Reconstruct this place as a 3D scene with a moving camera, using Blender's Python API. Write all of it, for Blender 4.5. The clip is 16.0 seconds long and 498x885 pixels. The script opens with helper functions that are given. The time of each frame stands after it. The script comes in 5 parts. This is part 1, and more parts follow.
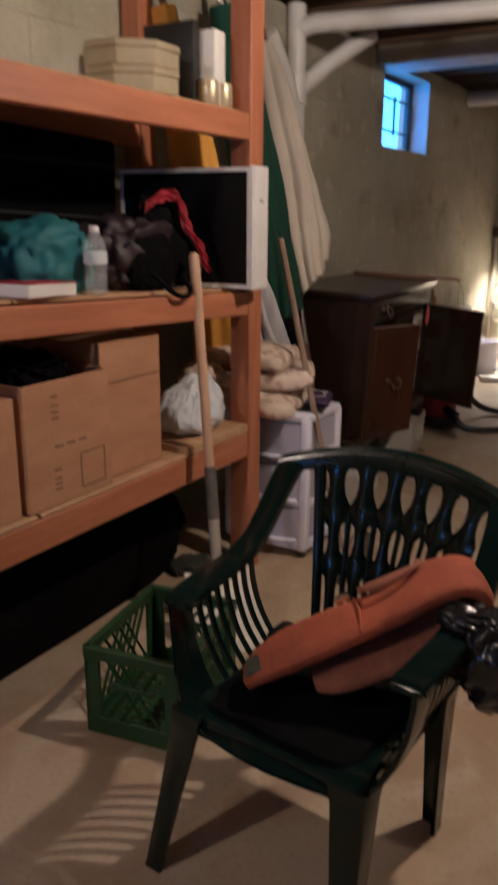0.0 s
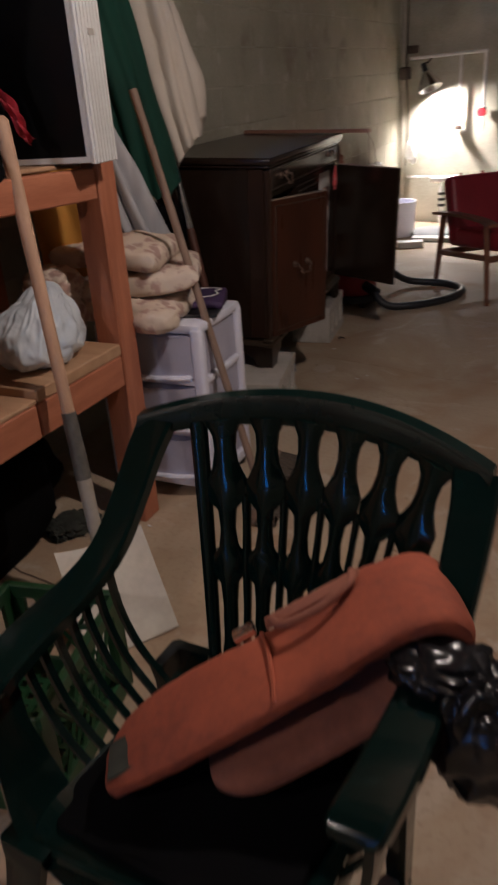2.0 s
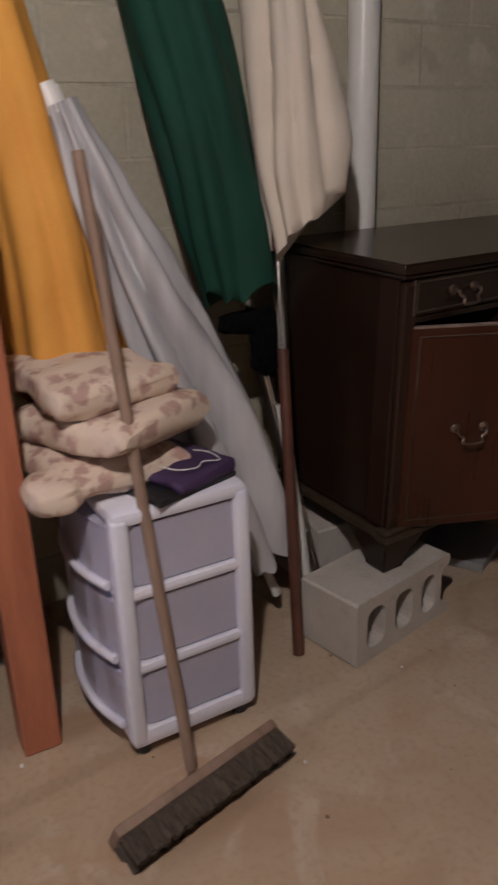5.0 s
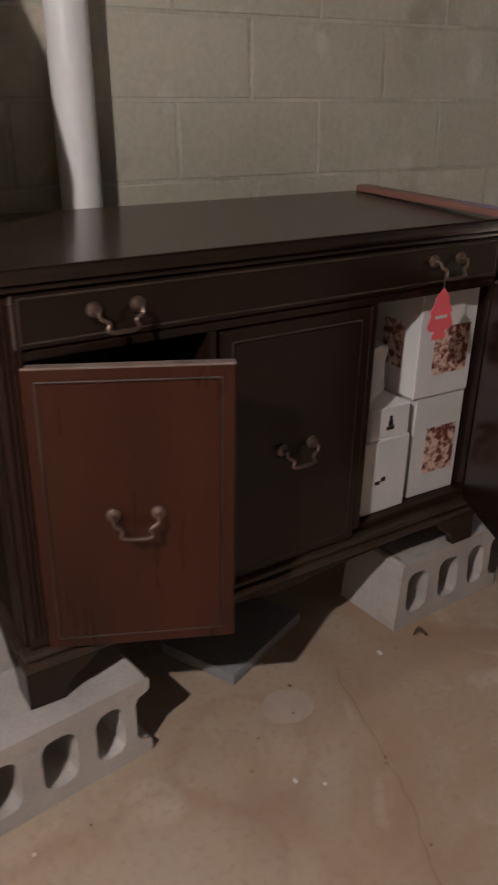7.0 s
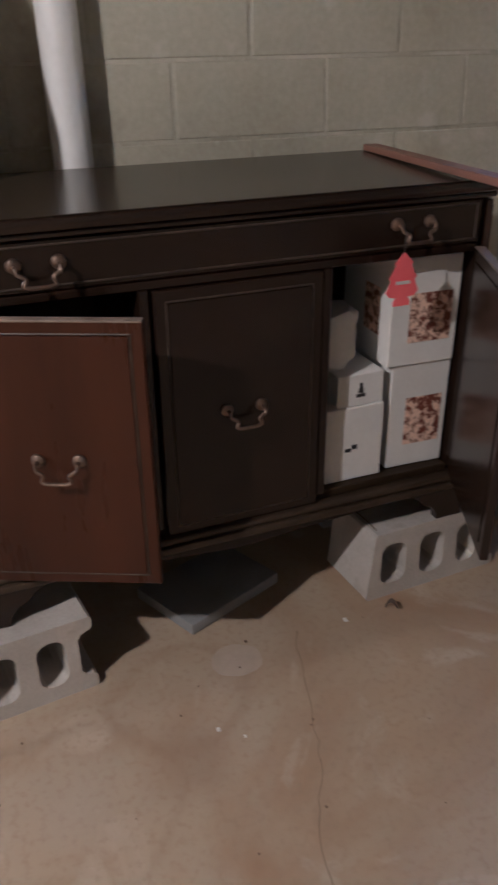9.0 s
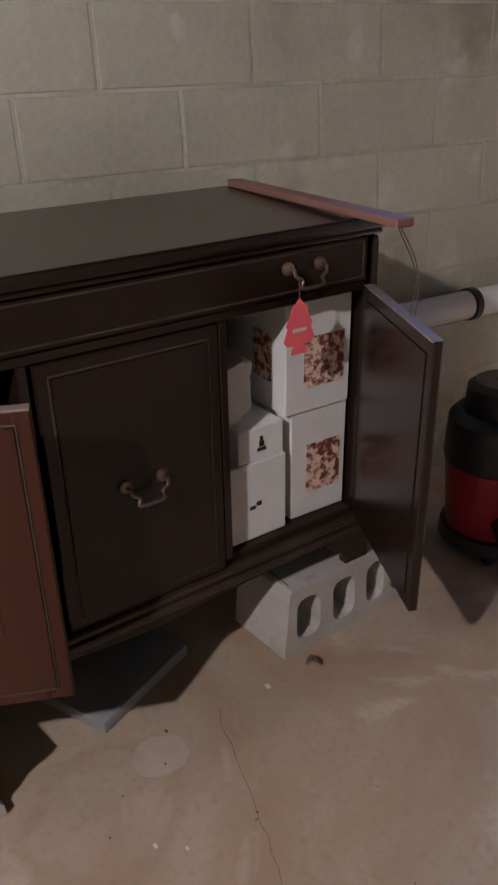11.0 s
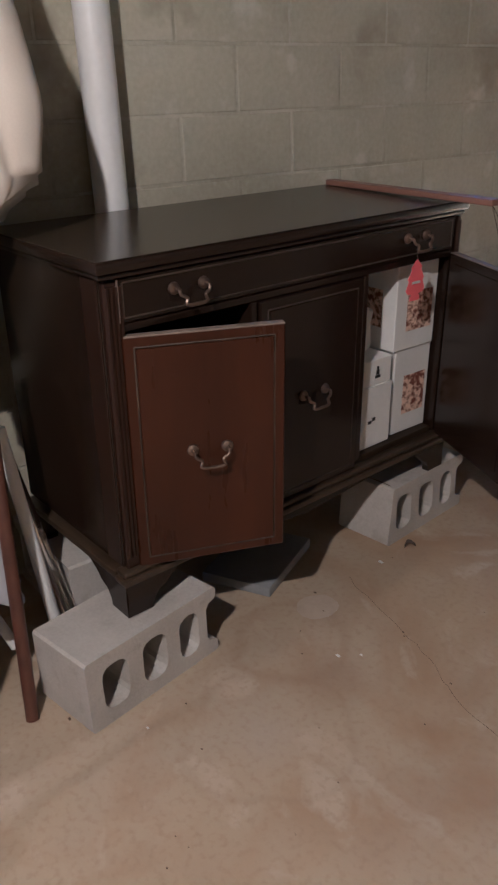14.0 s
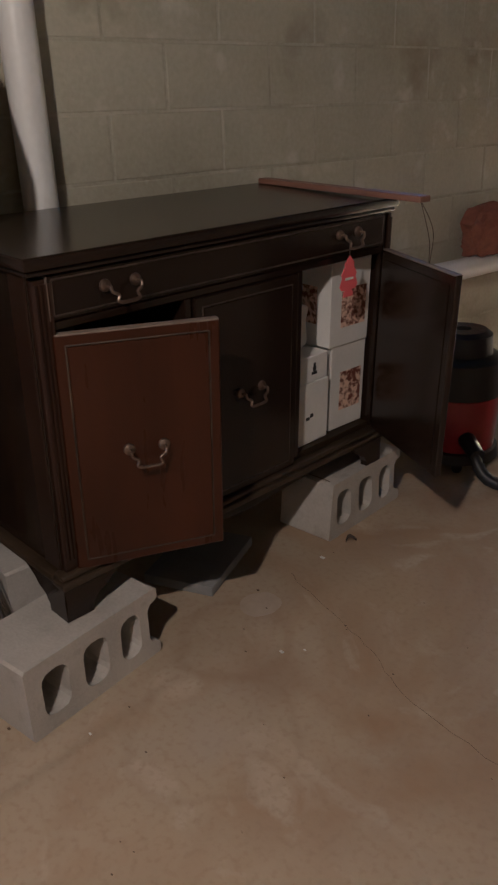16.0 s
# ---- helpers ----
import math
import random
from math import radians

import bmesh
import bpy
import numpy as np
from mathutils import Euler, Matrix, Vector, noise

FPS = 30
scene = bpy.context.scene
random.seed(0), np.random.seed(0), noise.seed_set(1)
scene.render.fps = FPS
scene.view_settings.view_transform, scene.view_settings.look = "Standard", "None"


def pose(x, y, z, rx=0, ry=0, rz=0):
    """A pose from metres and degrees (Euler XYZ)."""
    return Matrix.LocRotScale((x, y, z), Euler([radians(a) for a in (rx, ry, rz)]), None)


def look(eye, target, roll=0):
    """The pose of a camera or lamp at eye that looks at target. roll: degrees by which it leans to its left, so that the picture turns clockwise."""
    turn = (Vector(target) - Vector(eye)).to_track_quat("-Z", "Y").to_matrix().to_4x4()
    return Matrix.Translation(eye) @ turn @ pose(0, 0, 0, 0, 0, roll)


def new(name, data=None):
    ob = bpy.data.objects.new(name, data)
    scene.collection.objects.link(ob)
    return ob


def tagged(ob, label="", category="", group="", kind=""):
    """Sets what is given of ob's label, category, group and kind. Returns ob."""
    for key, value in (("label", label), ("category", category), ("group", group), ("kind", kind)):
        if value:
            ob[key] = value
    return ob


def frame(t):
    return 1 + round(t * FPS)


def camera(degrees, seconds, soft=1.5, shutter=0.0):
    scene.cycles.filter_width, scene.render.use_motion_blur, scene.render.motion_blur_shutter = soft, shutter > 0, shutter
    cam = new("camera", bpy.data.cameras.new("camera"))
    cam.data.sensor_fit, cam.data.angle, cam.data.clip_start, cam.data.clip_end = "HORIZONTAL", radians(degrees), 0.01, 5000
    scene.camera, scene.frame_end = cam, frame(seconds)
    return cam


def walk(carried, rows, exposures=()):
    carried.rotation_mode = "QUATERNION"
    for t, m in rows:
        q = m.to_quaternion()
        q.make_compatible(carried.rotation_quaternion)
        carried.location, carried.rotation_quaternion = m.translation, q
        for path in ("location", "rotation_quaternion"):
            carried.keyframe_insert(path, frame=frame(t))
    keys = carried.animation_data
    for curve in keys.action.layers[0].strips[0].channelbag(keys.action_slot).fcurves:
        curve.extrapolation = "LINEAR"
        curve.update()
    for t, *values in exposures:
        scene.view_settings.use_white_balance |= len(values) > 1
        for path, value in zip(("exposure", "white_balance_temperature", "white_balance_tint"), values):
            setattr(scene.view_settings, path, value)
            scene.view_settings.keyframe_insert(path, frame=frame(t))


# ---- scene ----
cam = camera(35.7, 16.0, 2.3, 0.5)
PATH = [
    (0, (-0.144, 0.0, 1.364), (-1.155, 1.633, 0.806), 0.4),
    (0.4, (-0.166, 0.04, 1.331), (-1.042, 1.69, 0.616), 0.8),
    (0.5, (-0.187, 0.045, 1.357), (-1.026, 1.703, 0.618), 2.3),
    (1, (-0.327, 0.209, 1.291), (-1.019, 1.892, 0.463), -0.9),
    (1.5, (-0.378, 0.393, 1.277), (-1.041, 2.078, 0.427), -1.6),
    (2, (-0.348, 0.604, 1.289), (-1.152, 2.227, 0.442), -4.2),
    (2.5, (-0.359, 0.848, 1.347), (-1.37, 2.362, 0.519), -4.9),
    (3, (-0.35, 1.101, 1.359), (-1.603, 2.469, 0.612), -4.3),
    (3.5, (-0.246, 1.355, 1.344), (-1.774, 2.446, 0.654), -3.4),
    (4, (-0.251, 1.614, 1.294), (-1.849, 2.603, 0.611), -3.4),
    (4.2, (-0.228, 1.73, 1.266), (-1.835, 2.724, 0.61), -2.6),
    (4.5, (-0.213, 1.927, 1.251), (-1.834, 2.886, 0.58), -3.4),
    (5, (-0.162, 2.209, 1.283), (-1.8, 3.108, 0.571), -1.9),
    (5.2, (-0.179, 2.296, 1.308), (-1.784, 3.213, 0.542), -2.5),
    (7.3, (-0.391, 3.362, 1.221), (-2.045, 4.168, 0.435), 0.7),
    (7.5, (-0.374, 3.425, 1.223), (-2.095, 4.057, 0.424), 0.0),
    (8, (-0.263, 3.518, 1.217), (-2.023, 3.948, 0.368), -0.3),
    (8.5, (-0.233, 3.543, 1.226), (-1.99, 3.974, 0.372), -1.4),
    (9, (-0.204, 3.605, 1.224), (-1.942, 4.098, 0.366), -1.8),
    (9.2, (-0.198, 3.622, 1.227), (-1.914, 4.168, 0.357), -1.4),
    (11.3, (-0.426, 3.528, 1.273), (-2.018, 4.423, 0.459), -2.4),
    (11.5, (-0.399, 3.462, 1.281), (-2.003, 4.358, 0.492), -2.2),
    (12, (-0.351, 3.294, 1.299), (-1.932, 4.22, 0.498), -2.8),
    (12.5, (-0.389, 3.101, 1.28), (-1.926, 4.112, 0.494), -4.0),
    (13, (-0.386, 2.966, 1.283), (-1.918, 3.975, 0.487), -3.3),
    (13.5, (-0.27, 2.86, 1.278), (-1.799, 3.866, 0.472), -2.1),
    (14, (-0.192, 2.8, 1.28), (-1.706, 3.836, 0.482), -2.5),
    (14.5, (-0.172, 2.787, 1.275), (-1.648, 3.874, 0.476), -2.2),
    (15, (-0.163, 2.78, 1.281), (-1.619, 3.895, 0.484), -2.2),
    (15.5, (-0.173, 2.789, 1.287), (-1.619, 3.92, 0.493), -2.1),
    (16, (-0.184, 2.813, 1.262), (-1.613, 3.965, 0.468), -2.2),
]
EXPOSURES = [(0, 0.08, 4850, 10), (1, -0.15, 4800, 10), (2.5, -0.22, 4450, 10), (3.5, -0.15, 4950, 10), (4, 0.15, 4700, 9), (5, 0.4, 4400, 9), (7.5, 1.25, 4300, 9), (9, 1.3, 4200, 9), (12.5, 1.4, 4150, 9), (13.5, 1.35, 4150, 9), (14.5, 1.05, 4350, 8), (15.3, 0.68, 4500, 7), (16, 0.55, 4500, 8)]
walk(cam, [(t, look(eye, target, roll)) for t, eye, target, roll in PATH], EXPOSURES)

# ---- light ----
world = bpy.data.worlds.new("sky")
scene.world = world
world.use_nodes = True
wn = world.node_tree.nodes
sky = wn.new("ShaderNodeTexSky")
sky.sky_type, sky.sun_disc, sky.sun_elevation, sky.sun_rotation = "NISHITA", False, radians(40), radians(90)
world.node_tree.links.new(sky.outputs[0], wn["Background"].inputs[0])
wn["Background"].inputs[1].default_value = 0.1
sun = new("sun", bpy.data.lights.new("sun", "SUN"))
sun.data.energy, sun.data.angle, sun.data.color = 2.0, radians(0.5), (1, 0.95, 0.88)
sun.matrix_world = look((10, 0, 9), (0, 0, 0))


def point_light(name, place, watts, colour, radius):
    li = new(name, bpy.data.lights.new(name, "POINT"))
    li.data.energy, li.data.color, li.data.shadow_soft_size = watts, colour, radius
    li.location = place
    return li


point_light("ceiling_bulb_light", (-0.25, 2.1, 2.25), 85, (1.0, 0.67, 0.40), 0.035)
point_light("second_bulb_light", (-1.45, -0.75, 2.25), 55, (1.0, 0.67, 0.40), 0.035)
day = new("window_daylight", bpy.data.lights.new("window_daylight", "AREA"))
day.data.shape, day.data.size, day.data.size_y = "RECTANGLE", 0.52, 0.9
day.data.energy, day.data.color = 7.0, (0.10, 0.42, 1.0)
day.matrix_world = look((-2.50, 5.45, 2.07), (0, 5.45, 2.03), 90)
day_south = new("south_window_daylight", bpy.data.lights.new("south_window_daylight", "AREA"))
day_south.data.shape, day_south.data.size, day_south.data.size_y = "RECTANGLE", 0.88, 0.53
day_south.data.energy, day_south.data.color = 6.0, (0.10, 0.42, 1.0)
day_south.matrix_world = look((-1.15, -2.84, 1.775), (-1.15, 0, 1.775))
work = new("work_light_glow", bpy.data.lights.new("work_light_glow", "SPOT"))
work.data.energy, work.data.color, work.data.shadow_soft_size = 230, (1.0, 0.72, 0.46), 0.03
work.data.spot_size, work.data.spot_blend = radians(150), 1.0
work.matrix_world = look((-1.955, 7.775, 1.13), (-1.72, 7.80, 0.55))


# ---- materials ----
def surf(name, c1, c2, scale=6.0, rough=0.6, bump=0.2, grain=60.0, metal=0.0, spec=0.5, stretch=(1, 1, 1), sharp=0.0, coat=0.0, glow=None, alpha=1.0, trans=0.0, vary=0.0, world=False):
    """A surface of two colours mixed by a coarse and a fine noise, with relief."""
    m = bpy.data.materials.new(name)
    m.use_nodes = True
    nt = m.node_tree
    n, l = nt.nodes, nt.links
    p = n["Principled BSDF"]
    co = n.new("ShaderNodeTexCoord")
    mp = n.new("ShaderNodeMapping")
    mp.inputs["Scale"].default_value = stretch
    l.new(n.new("ShaderNodeNewGeometry").outputs["Position"] if world else co.outputs["Object"], mp.inputs[0])
    a, b = n.new("ShaderNodeTexNoise"), n.new("ShaderNodeTexNoise")
    for q, s, d in ((a, scale, 5), (b, grain, 3)):
        q.inputs["Scale"].default_value, q.inputs["Detail"].default_value = s, d
        l.new(mp.outputs[0], q.inputs["Vector"])
    add = n.new("ShaderNodeMath")
    add.operation = "MULTIPLY_ADD"
    add.inputs[1].default_value = 0.35
    l.new(b.outputs[0], add.inputs[0])
    l.new(a.outputs[0], add.inputs[2])
    last = add.outputs[0]
    if vary:
        info = n.new("ShaderNodeObjectInfo")
        va = n.new("ShaderNodeMath")
        va.operation = "MULTIPLY_ADD"
        va.inputs[1].default_value = vary
        l.new(info.outputs["Random"], va.inputs[0])
        l.new(last, va.inputs[2])
        last = va.outputs[0]
    ramp = n.new("ShaderNodeMapRange")
    ramp.inputs[1].default_value, ramp.inputs[2].default_value = 0.45 + sharp + vary * 0.3, 0.9 - sharp + vary * 0.6
    l.new(last, ramp.inputs[0])
    mix = n.new("ShaderNodeMix")
    mix.data_type = "RGBA"
    mix.inputs[6].default_value, mix.inputs[7].default_value = (*c1, 1), (*c2, 1)
    l.new(ramp.outputs[0], mix.inputs[0])
    l.new(mix.outputs[2], p.inputs["Base Color"])
    rr = n.new("ShaderNodeMapRange")
    spread = 0.1 if rough > 0.32 else 0.025
    rr.inputs[3].default_value, rr.inputs[4].default_value = max(0.02, rough - spread), min(1, rough + spread)
    l.new(b.outputs[0], rr.inputs[0])
    l.new(rr.outputs[0], p.inputs["Roughness"])
    p.inputs["Metallic"].default_value = metal
    p.inputs["Specular IOR Level"].default_value = spec
    p.inputs["Coat Weight"].default_value = coat
    p.inputs["Alpha"].default_value = alpha
    p.inputs["Transmission Weight"].default_value = trans
    if bump:
        bu = n.new("ShaderNodeBump")
        bu.inputs["Strength"].default_value, bu.inputs["Distance"].default_value = bump, 0.004
        l.new(add.outputs[0], bu.inputs["Height"])
        l.new(bu.outputs[0], p.inputs["Normal"])
    if glow:
        p.inputs["Emission Color"].default_value, p.inputs["Emission Strength"].default_value = (*glow[0], 1), glow[1]
    return m


M = {}
M["block_paint"] = surf("block_paint", (0.34, 0.315, 0.23), (0.51, 0.485, 0.38), 1.7, 0.75, 0.5, 70, vary=0.1, world=True)


def stain(m, colour, scale, low, high, amount):
    """Sparse old damp stains over a surface that already has its colour."""
    nt = m.node_tree
    n, l = nt.nodes, nt.links
    p = n["Principled BSDF"]
    base = p.inputs["Base Color"].links[0].from_socket
    q = n.new("ShaderNodeTexNoise")
    q.inputs["Scale"].default_value, q.inputs["Detail"].default_value = scale, 4
    l.new(n.new("ShaderNodeNewGeometry").outputs["Position"], q.inputs["Vector"])
    r = n.new("ShaderNodeMapRange")
    r.inputs[1].default_value, r.inputs[2].default_value, r.inputs[4].default_value = low, high, amount
    l.new(q.outputs[0], r.inputs[0])
    mix = n.new("ShaderNodeMix")
    mix.data_type = "RGBA"
    mix.inputs[7].default_value = (*colour, 1)
    l.new(r.outputs[0], mix.inputs[0])
    l.new(base, mix.inputs[6])
    l.new(mix.outputs[2], p.inputs["Base Color"])


stain(M["block_paint"], (0.17, 0.13, 0.08), 3.1, 0.60, 0.74, 0.6)
stain(M["block_paint"], (0.60, 0.58, 0.50), 9.0, 0.60, 0.72, 0.5)
M["mortar"] = surf("mortar", (0.31, 0.29, 0.215), (0.53, 0.50, 0.40), 3.5, 0.85, 0.6, 70)
M["wood_red"] = surf("wood_red", (0.36, 0.125, 0.055), (0.50, 0.20, 0.095), 5, 0.55, 0.15, 40, stretch=(6, 0.6, 6))
M["wood_red_up"] = surf("wood_red_up", (0.34, 0.12, 0.055), (0.48, 0.19, 0.09), 5, 0.5, 0.15, 40, stretch=(6, 6, 0.6))
M["plywood"] = surf("plywood", (0.40, 0.24, 0.12), (0.52, 0.33, 0.18), 5, 0.6, 0.15, 50, stretch=(0.7, 5, 5))
M["joist"] = surf("joist", (0.10, 0.065, 0.04), (0.17, 0.11, 0.065), 4, 0.8, 0.3, 40, stretch=(0.5, 5, 5))
M["pvc"] = surf("pvc", (0.70, 0.69, 0.66), (0.80, 0.79, 0.77), 4, 0.35, 0.05, 60)
M["mahogany"] = surf("mahogany", (0.014, 0.0078, 0.0048), (0.019, 0.0105, 0.0064), 4, 0.24, 0.0, 18, stretch=(2, 2, 0.25), spec=0.45)
# lighter, redder mahogany: the lit look of the corner put into the colour
M["mahogany_lit"] = surf("mahogany_lit", (0.016, 0.0080, 0.0046), (0.030, 0.0130, 0.0072), 3, 0.30, 0.0, 14, stretch=(2.2, 2.2, 0.3), spec=0.45)
M["mahogany_worn"] = surf("mahogany_worn", (0.028, 0.018, 0.010), (0.062, 0.043, 0.026), 6, 0.36, 0.05, 40, spec=0.4)
# base colour and blotches paler than mahogany, standing in for the reflected wall
M["mahogany_top_sheen"] = surf("mahogany_top_sheen", (0.030, 0.021, 0.0125), (0.044, 0.032, 0.019), 4, 0.24, 0.0, 60, stretch=(0.4, 4, 4), spec=0.6)
stain(M["mahogany_top_sheen"], (0.055, 0.042, 0.027), 2.5, 0.42, 0.75, 0.6)
M["mahogany_red"] = surf("mahogany_red", (0.026, 0.0080, 0.0032), (0.054, 0.0165, 0.0060), 3, 0.28, 0.0, 14, stretch=(2.2, 2.2, 0.3), spec=0.35)
M["edge_wear"] = surf("edge_wear", (0.02, 0.013, 0.008), (0.085, 0.06, 0.037), 12, 0.6, 0.1, 60)
M["dark_inside"] = surf("dark_inside", (0.016, 0.010, 0.005), (0.034, 0.021, 0.010), 5, 0.5, 0.1, 40, stretch=(2, 2, 0.4), spec=0.2)
M["brass"] = surf("brass", (0.16, 0.115, 0.085), (0.27, 0.20, 0.15), 20, 0.45, 0.1, 80, metal=0.9)
M["cinder"] = surf("cinder", (0.40, 0.375, 0.335), (0.56, 0.53, 0.485), 5, 0.95, 0.9, 130)
stain(M["cinder"], (0.30, 0.26, 0.21), 14.0, 0.58, 0.75, 0.5)
M["raw_edge"] = surf("raw_edge", (0.13, 0.095, 0.07), (0.26, 0.205, 0.16), 14, 0.55, 0.1, 60)
M["slate"] = surf("slate", (0.22, 0.225, 0.23), (0.30, 0.30, 0.30), 6, 0.85, 0.4, 90)
M["green_plastic"] = surf("green_plastic", (0.003, 0.009, 0.008), (0.0045, 0.013, 0.011), 5, 0.13, 0.0, 40, spec=0.32)
M["crate_green"] = surf("crate_green", (0.011, 0.042, 0.012), (0.022, 0.072, 0.022), 6, 0.5, 0.1, 50)
M["rust_cloth"] = surf("rust_cloth", (0.15, 0.034, 0.016), (0.36, 0.088, 0.034), 6, 0.85, 0.4, 70)
M["rust_lining"] = surf("rust_lining", (0.17, 0.06, 0.036), (0.32, 0.125, 0.072), 7, 0.9, 0.4, 70)
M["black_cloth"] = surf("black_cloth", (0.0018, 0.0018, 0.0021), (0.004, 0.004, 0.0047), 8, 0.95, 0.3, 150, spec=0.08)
M["black_vinyl"] = surf("black_vinyl", (0.006, 0.006, 0.007), (0.012, 0.012, 0.014), 8, 0.22, 0.5, 25)
M["black_plastic"] = surf("black_plastic", (0.012, 0.012, 0.013), (0.022, 0.022, 0.024), 6, 0.45, 0.1, 60)
M["white_plastic"] = surf("white_plastic", (0.74, 0.74, 0.86), (0.82, 0.82, 0.92), 6, 0.4, 0.04, 60)
M["clear_drawer"] = surf("clear_drawer", (0.55, 0.54, 0.68), (0.63, 0.62, 0.76), 5, 0.3, 0.05, 60, alpha=0.72)
M["panel_white"] = surf("panel_white", (0.66, 0.655, 0.64), (0.76, 0.755, 0.74), 8, 0.45, 0.1, 60)
M["panel_black"] = surf("panel_black", (0.003, 0.003, 0.0035), (0.006, 0.006, 0.006), 8, 0.30, 0.02, 60, spec=0.25)
M["cardboard"] = surf("cardboard", (0.40, 0.205, 0.105), (0.50, 0.275, 0.15), 5, 0.85, 0.2, 80, stretch=(1, 1, 3))
M["ink"] = surf("ink", (0.15, 0.075, 0.045), (0.22, 0.115, 0.065), 20, 0.8, 0.1, 80)
M["bag_film"] = surf("bag_film", (0.60, 0.65, 0.70), (0.74, 0.78, 0.82), 14, 0.42, 0.8, 40, alpha=0.88)
M["blanket"] = None
M["yellow_cloth"] = surf("yellow_cloth", (0.62, 0.29, 0.025), (0.76, 0.39, 0.045), 4, 0.8, 0.0, 300)
# lengthwise light and dark streaks paint the shading of the folds
M["grey_cloth"] = surf("grey_cloth", (0.34, 0.34, 0.36), (0.62, 0.62, 0.645), 3, 0.42, 0.0, 9, stretch=(3, 3, 0.3))
M["green_cloth"] = surf("green_cloth", (0.003, 0.030, 0.018), (0.006, 0.052, 0.031), 4, 0.85, 0.0, 300)
M["beige_cloth"] = surf("beige_cloth", (0.54, 0.48, 0.40), (0.64, 0.58, 0.49), 4, 0.85, 0.0, 300)
M["chrome"] = surf("chrome", (0.70, 0.68, 0.66), (0.82, 0.80, 0.77), 10, 0.17, 0.05, 60, metal=1.0)
M["pole_brown"] = surf("pole_brown", (0.07, 0.03, 0.02), (0.12, 0.05, 0.03), 10, 0.4, 0.1, 60)
M["broom_wood"] = surf("broom_wood", (0.20, 0.135, 0.09), (0.30, 0.21, 0.15), 6, 0.65, 0.2, 60, stretch=(6, 6, 0.6))
M["bristle"] = surf("bristle", (0.035, 0.026, 0.018), (0.11, 0.085, 0.06), 25, 0.9, 0.6, 120, stretch=(6, 6, 0.6))
M["shovel_wood"] = surf("shovel_wood", (0.44, 0.27, 0.16), (0.58, 0.38, 0.24), 6, 0.55, 0.15, 60, stretch=(6, 6, 0.5))
M["steel_dull"] = surf("steel_dull", (0.42, 0.38, 0.32), (0.60, 0.56, 0.48), 7, 0.55, 0.2, 60, metal=0.35)
M["tape"] = surf("tape", (0.05, 0.045, 0.04), (0.16, 0.15, 0.13), 14, 0.5, 0.4, 60)
M["red_vinyl"] = surf("red_vinyl", (0.20, 0.012, 0.020), (0.28, 0.022, 0.030), 5, 0.4, 0.1, 60)
M["chair_wood"] = surf("chair_wood", (0.13, 0.05, 0.025), (0.20, 0.085, 0.04), 6, 0.4, 0.1, 60)
M["vac_red"] = surf("vac_red", (0.26, 0.010, 0.016), (0.34, 0.016, 0.024), 5, 0.35, 0.05, 60)
M["paper"] = surf("paper", (0.70, 0.69, 0.66), (0.80, 0.79, 0.76), 6, 0.7, 0.1, 80)
M["photo_print"] = surf("photo_print", (0.16, 0.045, 0.025), (0.84, 0.62, 0.48), 58, 0.5, 0.05, 160, sharp=0.15)
M["pink_tag"] = surf("pink_tag", (0.82, 0.13, 0.15), (0.9, 0.18, 0.19), 6, 0.6, 0.1, 80)
M["teal_cloth"] = surf("teal_cloth", (0.012, 0.10, 0.12), (0.03, 0.17, 0.20), 6, 0.7, 0.5, 80)
M["red_cloth"] = surf("red_cloth", (0.10, 0.010, 0.015), (0.50, 0.03, 0.05), 22, 0.6, 0.4, 80)
M["purple_cloth"] = surf("purple_cloth", (0.030, 0.015, 0.055), (0.060, 0.032, 0.10), 8, 0.7, 0.4, 90)
M["maroon_cloth"] = surf("maroon_cloth", (0.008, 0.005, 0.007), (0.028, 0.014, 0.02), 6, 0.6, 0.5, 60)
M["tin_gold"] = surf("tin_gold", (0.50, 0.42, 0.25), (0.66, 0.58, 0.40), 6, 0.35, 0.1, 60, metal=0.5)
M["glove"] = surf("glove", (0.012, 0.014, 0.010), (0.05, 0.052, 0.038), 14, 0.85, 0.4, 40)
M["window_frame"] = surf("window_frame", (0.05, 0.055, 0.065), (0.08, 0.085, 0.10), 6, 0.5, 0.1, 60)
M["reveal_paint"] = surf("reveal_paint", (0.55, 0.55, 0.54), (0.66, 0.66, 0.65), 6, 0.7, 0.2, 60)
M["iron"] = surf("iron", (0.05, 0.035, 0.025), (0.10, 0.07, 0.05), 10, 0.7, 0.4, 60)
M["red_knob"] = surf("red_knob", (0.5, 0.02, 0.03), (0.6, 0.03, 0.04), 6, 0.4)
M["bulb_glass"] = surf("bulb_glass", (0.9, 0.85, 0.7), (0.9, 0.85, 0.7), 6, 0.3, 0.0, glow=((1.0, 0.78, 0.5), 40))
M["clear_glass"] = surf("clear_glass", (1, 1, 1), (1, 1, 1), 6, 0.05, 0.0, trans=1.0)
M["bottle_clear"] = surf("bottle_clear", (0.80, 0.84, 0.86), (0.9, 0.92, 0.94), 14, 0.08, 0.3, 30, alpha=0.2)


